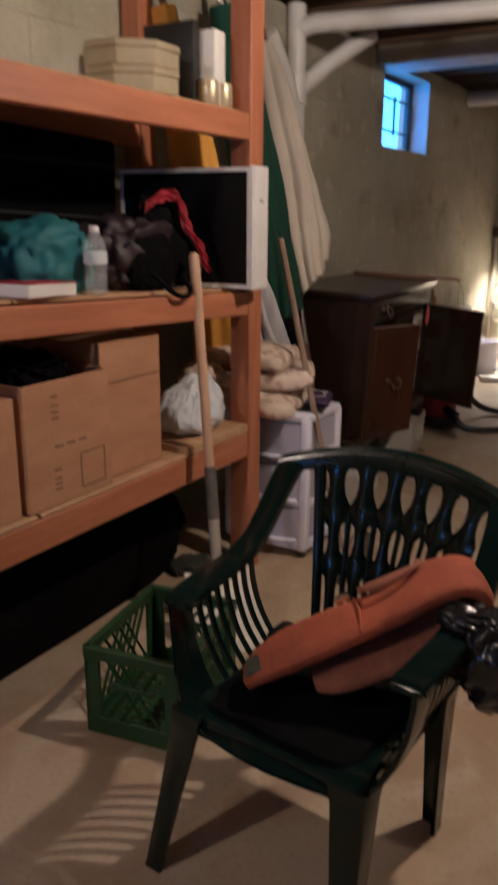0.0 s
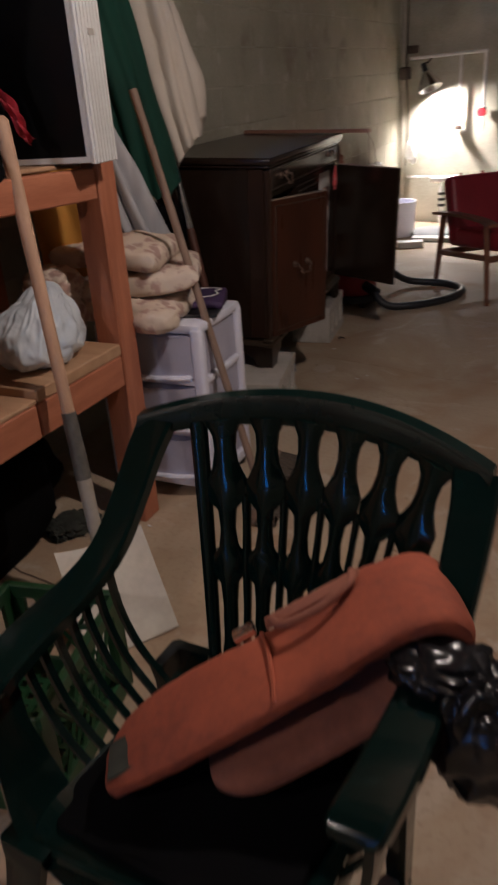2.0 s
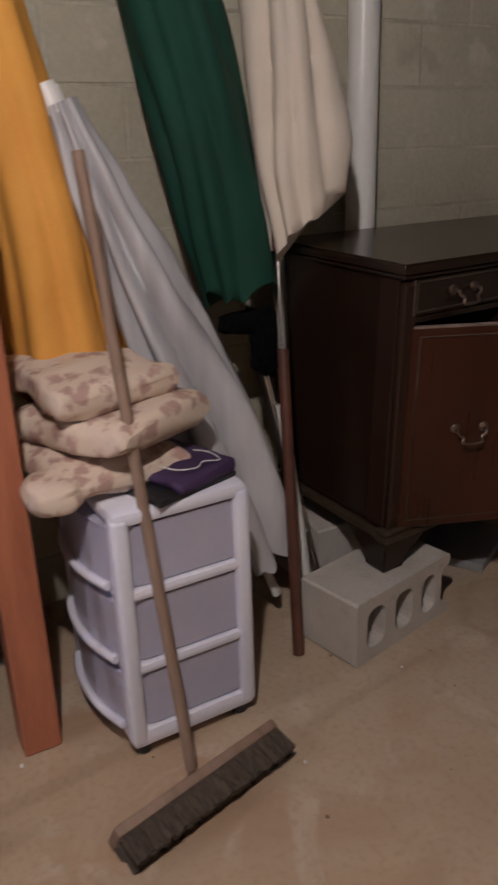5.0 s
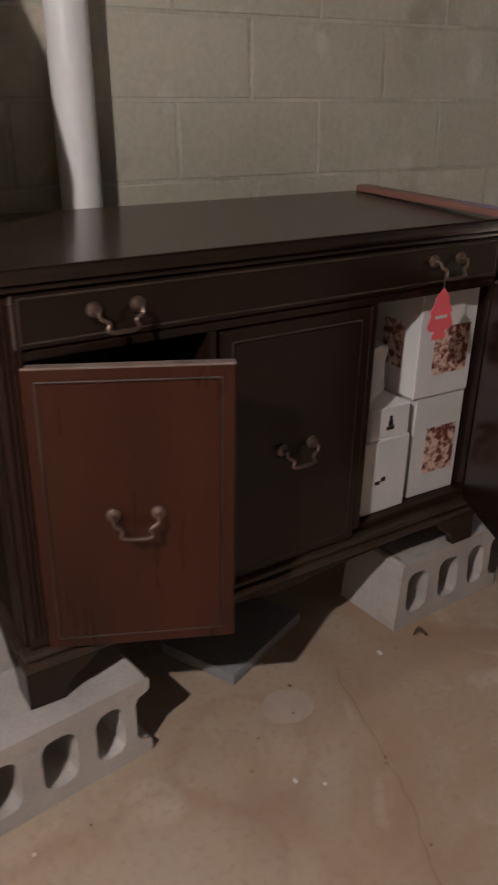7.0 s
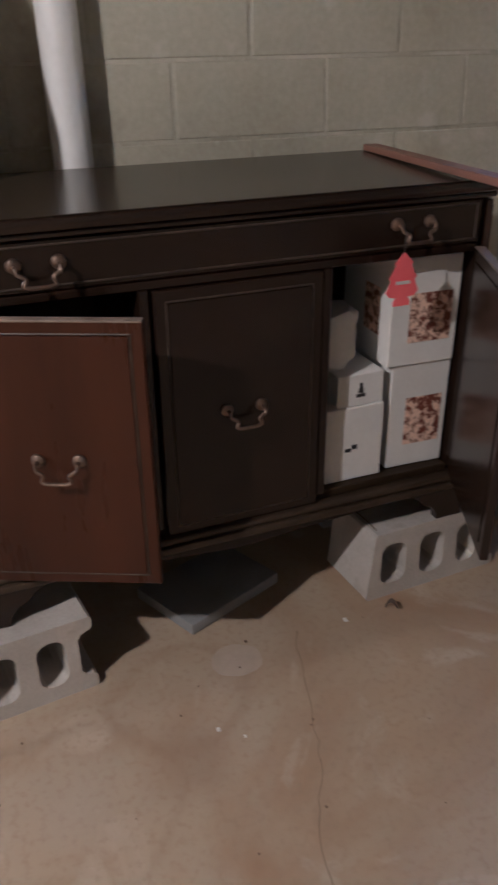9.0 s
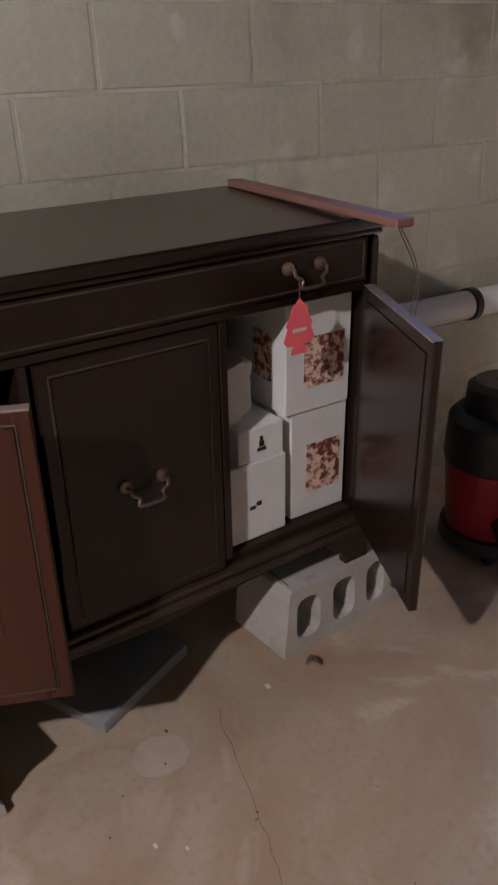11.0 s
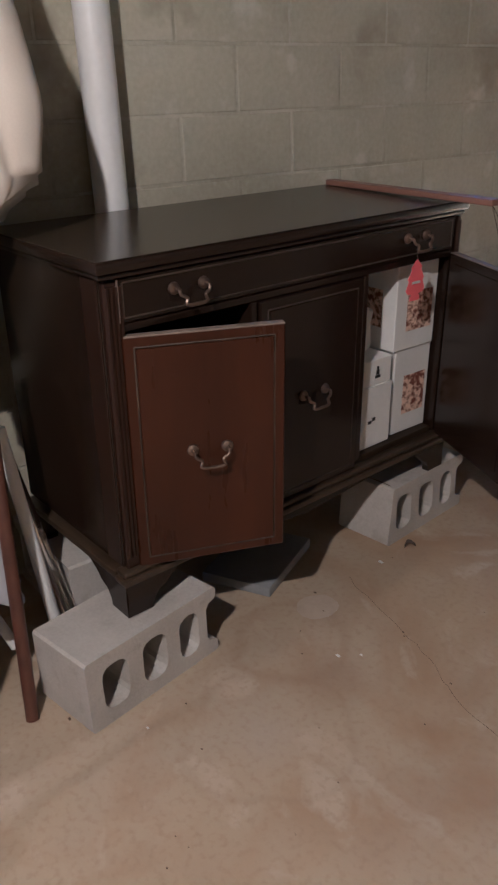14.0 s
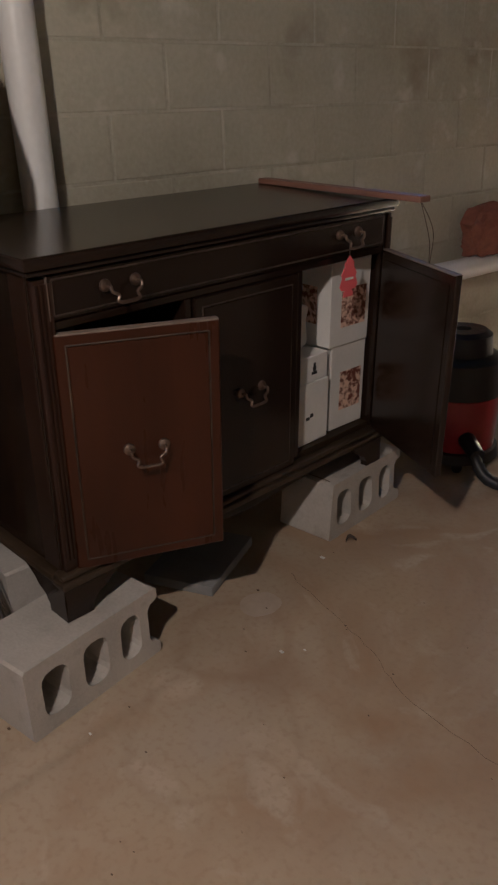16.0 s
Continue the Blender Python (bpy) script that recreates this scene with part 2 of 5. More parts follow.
def floor_material():
    m = bpy.data.materials.new("concrete_floor")
    m.use_nodes = True
    n, l = m.node_tree.nodes, m.node_tree.links
    p = n["Principled BSDF"]
    co = n.new("ShaderNodeTexCoord")

    def noise_at(scale, detail, lo, hi, distort=0.0):
        q = n.new("ShaderNodeTexNoise")
        q.inputs["Scale"].default_value, q.inputs["Detail"].default_value, q.inputs["Distortion"].default_value = scale, detail, distort
        l.new(co.outputs["Object"], q.inputs["Vector"])
        r = n.new("ShaderNodeMapRange")
        r.inputs[1].default_value, r.inputs[2].default_value = lo, hi
        l.new(q.outputs[0], r.inputs[0])
        return r.outputs[0]

    def blend(fac, a, b):
        x = n.new("ShaderNodeMix")
        x.data_type = "RGBA"
        l.new(fac, x.inputs[0])
        for k, c in ((6, a), (7, b)):
            if isinstance(c, tuple):
                x.inputs[k].default_value = (*c, 1)
            else:
                l.new(c, x.inputs[k])
        return x.outputs[2]

    base = blend(noise_at(0.7, 4, 0.35, 0.7), (0.475, 0.365, 0.235), (0.435, 0.36, 0.265))
    stain = blend(noise_at(1.5, 8, 0.46, 0.74, 1.6), base, (0.36, 0.23, 0.13))
    pale = blend(noise_at(2.6, 7, 0.56, 0.66, 2.6), stain, (0.505, 0.415, 0.305))
    fine = blend(noise_at(60, 8, 0.50, 0.88), pale, (0.36, 0.262, 0.172))
    specks = blend(noise_at(19, 3, 0.775, 0.80), fine, (0.17, 0.115, 0.075))
    # old ring marks and a brown patch, soft-edged and broken by noise
    wob = n.new("ShaderNodeTexNoise")
    wob.inputs["Scale"].default_value, wob.inputs["Detail"].default_value = 5, 6
    l.new(co.outputs["Object"], wob.inputs["Vector"])
    col = specks
    for cx, cy, rad, wid, amount, tone in ((-1.27, 3.55, 0.19, 0.018, 0.15, (0.27, 0.18, 0.11)), (-1.50, 3.80, 0.15, 0.03, 0.22, (0.29, 0.185, 0.11)), (-1.33, 3.78, 0.0, 0.16, 0.5, (0.31, 0.20, 0.12)), (-1.0, 3.2, 0.0, 0.22, 0.3, (0.33, 0.22, 0.13)), (-0.95, 2.2, 0.0, 0.3, 0.35, (0.40, 0.26, 0.13)), (-1.27, 3.55, 0.0, 0.12, 0.35, (0.48, 0.41, 0.33))):
        dist = n.new("ShaderNodeVectorMath")
        dist.operation = "DISTANCE"
        l.new(co.outputs["Object"], dist.inputs[0])
        dist.inputs[1].default_value = (cx, cy, 0)
        d2 = n.new("ShaderNodeMath")
        d2.operation = "MULTIPLY_ADD"
        d2.inputs[1].default_value = 0.14
        l.new(wob.outputs[0], d2.inputs[0])
        l.new(dist.outputs["Value"], d2.inputs[2])
        off = n.new("ShaderNodeMath")
        off.operation = "SUBTRACT"
        off.inputs[1].default_value = rad + 0.07
        l.new(d2.outputs[0], off.inputs[0])
        ab = n.new("ShaderNodeMath")
        ab.operation = "ABSOLUTE"
        l.new(off.outputs[0], ab.inputs[0])
        mr2 = n.new("ShaderNodeMapRange")
        mr2.interpolation_type = "SMOOTHSTEP"
        mr2.inputs[1].default_value, mr2.inputs[2].default_value, mr2.inputs[3].default_value, mr2.inputs[4].default_value = 0.0, wid, amount, 0.0
        l.new(ab.outputs[0], mr2.inputs[0])
        col = blend(mr2.outputs[0], col, tone)
    l.new(col, p.inputs["Base Color"])
    rr = noise_at(4, 5, 0.2, 0.9)
    mr = n.new("ShaderNodeMapRange")
    mr.inputs[3].default_value, mr.inputs[4].default_value = 0.5, 0.85
    l.new(rr, mr.inputs[0])
    l.new(mr.outputs[0], p.inputs["Roughness"])
    bu = n.new("ShaderNodeBump")
    bu.inputs["Strength"].default_value, bu.inputs["Distance"].default_value = 0.25, 0.004
    l.new(noise_at(35, 6, 0.0, 1.0), bu.inputs["Height"])
    l.new(bu.outputs[0], p.inputs["Normal"])
    return m


def blanket_material():
    m = surf("blanket", (0.60, 0.50, 0.38), (0.66, 0.55, 0.44), 9, 0.9, 0.3, 90)
    n, l = m.node_tree.nodes, m.node_tree.links
    p = n["Principled BSDF"]
    old = p.inputs["Base Color"].links[0].from_socket
    co = n.new("ShaderNodeTexCoord")
    vor = n.new("ShaderNodeTexVoronoi")
    vor.inputs["Scale"].default_value = 21
    l.new(co.outputs["Object"], vor.inputs["Vector"])
    ns = n.new("ShaderNodeTexNoise")
    ns.inputs["Scale"].default_value = 55
    l.new(co.outputs["Object"], ns.inputs["Vector"])
    ad = n.new("ShaderNodeMath")
    ad.operation = "MULTIPLY_ADD"
    ad.inputs[1].default_value = 0.9
    l.new(ns.outputs[0], ad.inputs[0])
    l.new(vor.outputs["Distance"], ad.inputs[2])
    r = n.new("ShaderNodeMapRange")
    r.inputs[1].default_value, r.inputs[2].default_value, r.inputs[3].default_value, r.inputs[4].default_value = 0.72, 0.94, 0.85, 0.0
    l.new(ad.outputs[0], r.inputs[0])
    x = n.new("ShaderNodeMix")
    x.data_type = "RGBA"
    l.new(r.outputs[0], x.inputs[0])
    l.new(old, x.inputs[6])
    x.inputs[7].default_value = (0.38, 0.24, 0.20, 1)
    l.new(x.outputs[2], p.inputs["Base Color"])
    return m


M["grit"] = surf("grit", (0.10, 0.065, 0.04), (0.16, 0.11, 0.07), 30, 0.9)
M["strip_wood"] = surf("strip_wood", (0.16, 0.075, 0.05), (0.25, 0.13, 0.09), 6, 0.45, 0.1, 60, stretch=(0.6, 6, 6))
M["pale_spill"] = surf("pale_spill", (0.44, 0.36, 0.28), (0.54, 0.45, 0.35), 12, 0.8, 0.2, 60)
M["concrete"] = floor_material()
M["blanket"] = blanket_material()


# ---- mesh tools ----
def put(name, bm, material, smooth=False, sharp=35):
    me = bpy.data.meshes.new(name)
    bmesh.ops.recalc_face_normals(bm, faces=bm.faces)
    if smooth:
        for f in bm.faces:
            f.smooth = True
        for e in bm.edges:
            if len(e.link_faces) == 2 and e.calc_face_angle(0) > radians(sharp):
                e.smooth = False
    bm.to_mesh(me)
    bm.free()
    me.materials.append(M[material])
    return new(name, me)


def part(name, bm, material, parent, label="", smooth=True, sharp=35, at=None):
    ob = put(name, bm, material, smooth, sharp)
    ob.parent = parent
    if at is not None:
        ob.matrix_basis = at
    return tagged(ob, label)


def thing(name, m, label, category, group=""):
    ob = new(name)
    ob.empty_display_size = 0.05
    ob.matrix_basis = m
    return tagged(ob, label, category, group)


def single(name, bm, material, m, label, category, group="", smooth=True, sharp=35):
    ob = put(name, bm, material, smooth, sharp)
    ob.matrix_basis = m
    return tagged(ob, label, category, group)


def box(bm, lo, hi, bevel=0.0, seg=2, m=None):
    lo, hi = Vector(lo), Vector(hi)
    vs = bmesh.ops.create_cube(bm, size=1)["verts"]
    for v in vs:
        v.co = Vector([(a + b) / 2 + c * (b - a) for a, b, c in zip(lo, hi, v.co)])
    if bevel:
        es = list({e for v in vs for e in v.link_edges})
        got = bmesh.ops.bevel(bm, geom=es, offset=bevel, segments=seg, profile=0.5, affect="EDGES")
        vs = list({v for f in got["faces"] for v in f.verts} | {v for v in vs if v.is_valid})
    if m is not None:
        bmesh.ops.transform(bm, matrix=m, verts=vs)
    return vs


def boxm(lo, hi, bevel=0.0, seg=2, m=None):
    bm = bmesh.new()
    box(bm, lo, hi, bevel, seg, m)
    return bm


def loft(bm, rings, caps=True, closed=True):
    """Skin over rings of equal count."""
    vr = [[bm.verts.new(p) for p in r] for r in rings]
    k = len(vr[0])
    for a, b in zip(vr, vr[1:]):
        for i in range(k if closed else k - 1):
            j = (i + 1) % k
            bm.faces.new((a[i], a[j], b[j], b[i]))
    if caps and closed:
        bm.faces.new(list(reversed(vr[0])))
        bm.faces.new(vr[-1])
    return vr


def frame_along(d):
    d = Vector(d).normalized()
    u = d.cross(Vector((0, 0, 1)))
    if u.length < 1e-3:
        u = Vector((1, 0, 0))
    u.normalize()
    return u, u.cross(d).normalized()


def tube(bm, pts, r, seg=10, caps=True):
    pts = [Vector(p) for p in pts]
    rs = r if isinstance(r, (list, tuple)) else [r] * len(pts)
    rings, u0 = [], None
    for i, p in enumerate(pts):
        d = (pts[min(i + 1, len(pts) - 1)] - pts[max(i - 1, 0)]).normalized()
        if u0 is None:
            u, v = frame_along(d)
        else:
            u = (u0 - d * u0.dot(d)).normalized()
            v = d.cross(u) * -1
            v = u.cross(d)
        u0 = u
        rings.append([p + (u * math.cos(a) + v * math.sin(a)) * rs[i] for a in (2 * math.pi * k / seg for k in range(seg))])
    loft(bm, rings, caps)


def tubem(pts, r, seg=10):
    bm = bmesh.new()
    tube(bm, pts, r, seg)
    return bm


def smooth_path(pts, steps=6):
    """Catmull-Rom through the points."""
    pts = [Vector(p) for p in pts]
    out = []
    for i in range(len(pts) - 1):
        a, b, c, d = pts[max(i - 1, 0)], pts[i], pts[i + 1], pts[min(i + 2, len(pts) - 1)]
        for k in range(steps):
            t = k / steps
            out.append(0.5 * ((2 * b) + (c - a) * t + (2 * a - 5 * b + 4 * c - d) * t * t + (3 * b - a - 3 * c + d) * t ** 3))
    out.append(pts[-1])
    return out


def lathe(bm, profile, seg=20, centre=(0, 0, 0), squash=(1, 1)):
    c = Vector(centre)
    rings = [[c + Vector((r * math.cos(a) * squash[0], r * math.sin(a) * squash[1], z)) for a in (2 * math.pi * k / seg for k in range(seg))] for r, z in profile]
    loft(bm, rings)


def lathem(profile, seg=20, centre=(0, 0, 0), squash=(1, 1)):
    bm = bmesh.new()
    lathe(bm, profile, seg, centre, squash)
    return bm


def lumpy(bm, centre, size, amp=0.15, freq=6.0, sub=4, flat=None, seed=0):
    """A soft lump: a ball pressed to size, with folds; flat cuts its underside."""
    c = Vector(centre)
    vs = bmesh.ops.create_icosphere(bm, subdivisions=sub, radius=1)["verts"]
    for v in vs:
        d = v.co.normalized()
        q = abs(noise.noise(d * freq * 0.5 + Vector((seed, seed * 2.3, 0)))) * 1.2 + 0.5 * noise.noise(d * freq + Vector((seed, 0, 3)))
        sq = [math.copysign(abs(k) ** 0.8, k) for k in d]
        p = Vector(sq) * (1 + amp * (q - 0.3))
        v.co = c + Vector((p.x * size[0], p.y * size[1], p.z * size[2]))
        if flat is not None and v.co.z < flat:
            v.co.z = flat + 0.002 * noise.noise(v.co * 30)
    return vs


# ---- the shell of the cellar ----
XW, YN, XE, YS, TOP = -2.255, 7.93, 3.2, -2.6, 2.38
WIN = (5.03, 5.87, 1.818, 2.31)
WIN2 = (-1.60, -0.70, 1.50, 2.05)

tagged(put("floor", boxm((XW - 0.2, YS - 0.2, -0.15), (XE + 0.2, YN + 0.2, 0)), "concrete"), "stained tan concrete cellar floor with cracks and dust", "floor", kind="structure")

bm = bmesh.new()
box(bm, (XW - 0.2, YS, 0), (XW, WIN[0], TOP))
box(bm, (XW - 0.2, WIN[1], 0), (XW, YN + 0.2, TOP))
box(bm, (XW - 0.2, WIN[0], 0), (XW, WIN[1], WIN[2]))
box(bm, (XW - 0.2, WIN[0], WIN[3]), (XW, WIN[1], TOP))
wall_west = tagged(put("wall_west", bm, "mortar"), "painted concrete block wall, dull grey-green and stained", "wall", kind="structure")
wall_north = tagged(put("wall_north", boxm((XW, YN, 0), (XE + 0.2, YN + 0.2, TOP)), "mortar"), "painted concrete block end wall lit by a work lamp", "wall", kind="structure")
tagged(put("wall_east", boxm((XE, YS, 0), (XE + 0.2, YN, TOP)), "block_paint"), "plain painted concrete block wall", "wall", kind="structure")
bm = bmesh.new()
for lo, hi in (((XW - 0.2, YS - 0.2, 0), (WIN2[0], YS, TOP)), ((WIN2[1], YS - 0.2, 0), (XE + 0.2, YS, TOP)), ((WIN2[0], YS - 0.2, 0), (WIN2[1], YS, WIN2[2])), ((WIN2[0], YS - 0.2, WIN2[3]), (WIN2[1], YS, TOP))):
    box(bm, lo, hi)
tagged(put("wall_south", bm, "block_paint"), "plain painted concrete block wall with a small window", "wall", kind="structure")

# joists and boards overhead, one mesh
bm = bmesh.new()
box(bm, (XW - 0.2, YS - 0.2, TOP + 0.22), (XE + 0.2, YN + 0.2, TOP + 0.26))
y = YS + 0.1
while y < YN:
    box(bm, (XW - 0.1, y, TOP + 0.004), (XE + 0.1, y + 0.04, TOP + 0.22))
    y += 0.406
box(bm, (XW - 0.2, YS - 0.2, TOP), (XW - 0.16, YN + 0.2, TOP + 0.22))
box(bm, (XW - 0.2, YN + 0.14, TOP), (XE + 0.2, YN + 0.2, TOP + 0.22))
box(bm, (XE + 0.16, YS - 0.2, TOP), (XE + 0.2, YN + 0.2, TOP + 0.22))
box(bm, (XW - 0.2, YS - 0.2, TOP), (XE + 0.2, YS - 0.14, TOP + 0.22))
tagged(put("ceiling", bm, "joist"), "dark open timber joists and floor boards", "ceiling", kind="structure")

# the cellar windows: a steel frame set deep in the wall
def cellar_window(name, m, hw, hh):
    win = tagged(new(name), "small cellar window glowing blue with daylight", "window", kind="structure")
    win.matrix_basis = m
    bm = bmesh.new()
    for lo, hi in (((-0.02, -hw, -hh), (0.02, hw, -hh + 0.035)), ((-0.02, -hw, hh - 0.035), (0.02, hw, hh)), ((-0.02, -hw, -hh + 0.035), (0.02, -hw + 0.04, hh - 0.035)), ((-0.02, hw - 0.06, -hh + 0.035), (0.02, hw, hh - 0.035))):
        box(bm, lo, hi, 0.004)
    part("window_frame", bm, "window_frame", win)
    for lo, hi in (((-0.008, -hw + 0.04, 0.10), (0.008, hw - 0.06, 0.112)), ((-0.008, -hw + 0.04, -0.11), (0.008, hw - 0.06, -0.098)), ((-0.0095, 0.12, -0.13), (0.0095, 0.135, 0.13))):
        part("muntin", boxm(lo, hi), "window_frame", win, smooth=False)
    pane = part("pane", boxm((-0.003, -hw + 0.03, -hh + 0.03), (0.003, hw - 0.05, hh - 0.03)), "clear_glass", win, smooth=False)
    pane.visible_shadow = False
    part("latch", boxm((0.02, hw - 0.05, -0.08), (0.035, hw - 0.03, 0.09), 0.004), "iron", win)
    part("window_sill", boxm((0.03, -hw, -hh - 0.004), (0.152, hw, -hh + 0.006), 0.002), "reveal_paint", win)
    part("reveal", boxm((0.03, hw - 0.008, -hh + 0.006), (0.152, hw + 0.002, hh)), "reveal_paint", win)


cellar_window("window_1", pose(XW - 0.15, (WIN[0] + WIN[1]) / 2, (WIN[2] + WIN[3]) / 2), (WIN[1] - WIN[0]) / 2, (WIN[3] - WIN[2]) / 2)
cellar_window("window_2", pose((WIN2[0] + WIN2[1]) / 2, YS - 0.15, (WIN2[2] + WIN2[3]) / 2, 0, 0, 90), (WIN2[1] - WIN2[0]) / 2, (WIN2[3] - WIN2[2]) / 2)


def thread(pts, r, name, material, label, category, seg=10):
    return single(name, tubem(pts, r, seg), material, Matrix(), label, category)


# ---- waste pipe by the wall ----
drain = thing("drain_pipe", pose(-2.205, 3.758, 0), "white plastic waste pipe standing against the block wall", "pipe")
part("riser", tubem([(0, 0, 0), (0, 0, TOP)], 0.047, 18), "pvc", drain)
part("coupling", lathem([(0.047, 1.92), (0.056, 1.925), (0.056, 2.06), (0.047, 2.065)], 18), "pvc", drain)
part("branch", tubem([(0, 0, 1.98), (0.10, 0.14, 2.12), (0.25, 0.36, 2.29)], 0.042, 14), "pvc", drain)
part("cleanout", tubem([(0, 0, 1.88), (0.02, -0.13, 2.03), (0.02, -0.30, 2.20)], 0.036, 14), "pvc", drain)
part("crossover", tubem([(0, 0, 2.27), (0.10, 0.02, 2.29), (3.6, 0.82, 2.315)], 0.045, 14), "pvc", drain)

single("ceiling_duct", boxm((XW + 0.02, 4.85, 2.275), (2.6, 5.2, TOP), 0.004, 1), "steel_dull", Matrix(), "dull grey sheet metal duct under the joists", "duct")
single("overhead_pipe", tubem([(XW + 0.02, 6.75, 2.30), (2.6, 6.75, 2.32)], 0.055, 14), "pvc", Matrix(), "white plastic pipe hung under the joists", "pipe")

# ---- the timber shelf rack ----
rack = thing("shelf_rack", pose(-1.64, 0, 0), "red-stained timber shelf rack with three plank shelves", "shelf")


def post(x0, x1, y0, y1, z1):
    part("post", boxm((x0, y0, 0), (x1, y1, z1), 0.004, 1), "wood_red_up", rack)


post(-0.085, 0.0, 2.415, 2.50, TOP)
post(-0.60, -0.515, 2.46, 2.545, TOP)
post(-0.60, -0.515, 1.70, 1.785, TOP)
post(-0.085, 0.0, -0.30, -0.215, TOP)
post(-0.60, -0.515, -0.30, -0.215, TOP)
for z0, z1, cut, tilt in ((1.62, 1.705, None, 0), (1.047, 1.128, None, -2.35), (0.485, 0.578, 2.02, 0)):
    lean = pose(0, 1.85, z1, tilt) @ pose(0, -1.85, -z1)
    for a, b in ((-0.215, cut), (cut, 2.413)) if cut else ((-0.215, 2.413),):
        part("rail", boxm((-0.04, a + 0.002, z0), (0.0, b - 0.004, z1), 0.004, 1), "wood_red", rack, at=lean)
    part("rail", boxm((-0.56, -0.215, z0), (-0.52, 2.455, z1), 0.004, 1), "wood_red", rack, at=lean)
    for k, (a, b) in enumerate(((-0.21, 0.68), (0.69, 1.35), (1.36, 2.018), (2.022, 2.41))):
        up = 0.022 if k == 3 and cut else 0.0
        part("shelf_board", boxm((-0.515, a, z1 + 0.002), (0.0 if cut else -0.043, b, z1 + 0.014 + up), 0.003, 1), "plywood", rack, at=lean)

# ---- the sideboard on its blocks ----
board_pose = pose(-1.618, 3.402, 0.011, 2.39, 0.18, 95.24)
SB = thing("sideboard", board_pose, "dark mahogany sideboard with open doors, raised on concrete blocks", "sideboard")
W, D = 1.185, 0.515
bm = boxm((-0.006, -0.014, 0.984), (W + 0.006, D, 1.009), 0.006)
top = part("top", bm, "mahogany", SB)
# thin layer that carries the painted sheen of the upper face
part("veneer", boxm((-0.002, -0.0105, 1.0085), (W + 0.002, D - 0.003, 1.0105), 0.0008, 1), "mahogany_top_sheen", top, "polished top layer, painted paler for its reflected sheen")
bm = bmesh.new()
box(bm, (0.002, -0.006, 0.972), (W - 0.002, D - 0.01, 0.983), 0.004)
part("cornice", bm, "mahogany", SB)
for u in (0.014, W - 0.022):
    part("side_panel", boxm((u, 0.02, 0.30), (u + 0.02, D - 0.02, 0.972), 0.002, 1), "mahogany", SB)
part("back_panel", boxm((0.034, D - 0.03, 0.30), (W - 0.034, D - 0.02, 0.972)), "dark_inside", SB)
part("bottom_board", boxm((0.034, 0.02, 0.302), (W - 0.034, D - 0.03, 0.322), 0.002, 1), "dark_inside", SB)
part("dust_board", boxm((0.034, 0.022, 0.858), (W - 0.034, D - 0.03, 0.870)), "dark_inside", SB, smooth=False)
for u in (0.398, 0.786):
    part("divider", boxm((u, 0.006, 0.322), (u + 0.018, D - 0.032, 0.858), 0.002, 1), "mahogany", SB)
for u in (0.016, W - 0.015):
    bm = bmesh.new()
    n = 4 if u < 0.5 else 1
    box(bm, (u, 0.004, 0.30), (u + 0.003 + n * 0.010, 0.02, 0.966), 0.003, 1)
    stile = part("stile", bm, "mahogany_lit", SB)
    for k in range(n):
        part("reed", tubem([(u + 0.007 + k * 0.010, 0.004, 0.33), (u + 0.007 + k * 0.010, 0.004, 0.955)], 0.0045, 6), "mahogany_lit", stile)
# added strip that paints the warm reflection along the side's front edge
part("side_stile", boxm((0.0095, 0.021, 0.304), (0.0135, 0.082, 0.970), 0.0015, 1), "mahogany_lit", SB)
part("drawer_rail", boxm((0.046, 0.006, 0.858), (W - 0.034, 0.022, 0.876), 0.002, 1), "mahogany", SB)


def bead(bm, u0, u1, z0, z1, d, r=0.0022):
    c = [(u0, d, z0), (u1, d, z0), (u1, d, z1), (u0, d, z1)]
    for a, b in zip(c, c[1:] + c[:1]):
        tube(bm, [a, b], r, 6)


def bail(parent, u, d, z, half=0.039):
    bm = bmesh.new()
    for s in (-1, 1):
        tube(bm, [(u + s * half, d, z), (u + s * half, d - 0.006, z), (u + s * half, d - 0.010, z)], [0.014, 0.013, 0.006], 12)
        tube(bm, [(u + s * half, d - 0.008, z), (u + s * half, d - 0.024, z)], 0.004, 8)
    p = smooth_path([(u - half, d - 0.022, z), (u - half * 0.95, d - 0.025, z - 0.010), (u - half * 0.62, d - 0.028, z - 0.018), (u - half * 0.7, d - 0.03, z - 0.030), (u - half * 0.4, d - 0.031, z - 0.034), (u, d - 0.031, z - 0.034),
                     (u + half * 0.4, d - 0.031, z - 0.034), (u + half * 0.7, d - 0.03, z - 0.030), (u + half * 0.62, d - 0.028, z - 0.018), (u + half * 0.95, d - 0.025, z - 0.010), (u + half, d - 0.022, z)], 4)
    tube(bm, p, 0.0038, 8)
    return part("handle", bm, "brass", parent, "tarnished brass bail handle")


drawer = part("drawer", boxm((0.046, 0.002, 0.878), (W - 0.034, 0.02, 0.970), 0.003, 1), "mahogany", SB)
bm = bmesh.new()
bead(bm, 0.058, W - 0.046, 0.888, 0.960, 0.002)
part("moulding", bm, "edge_wear", drawer)
part("worn_edge", boxm((0.0452, 0.0005, 0.880), (0.0492, 0.019, 0.968), 0.001, 1), "raw_edge", drawer, "pale worn end edge")
bail(drawer, 0.220, 0.002, 0.929)
bail(drawer, 0.983, 0.002, 0.933)


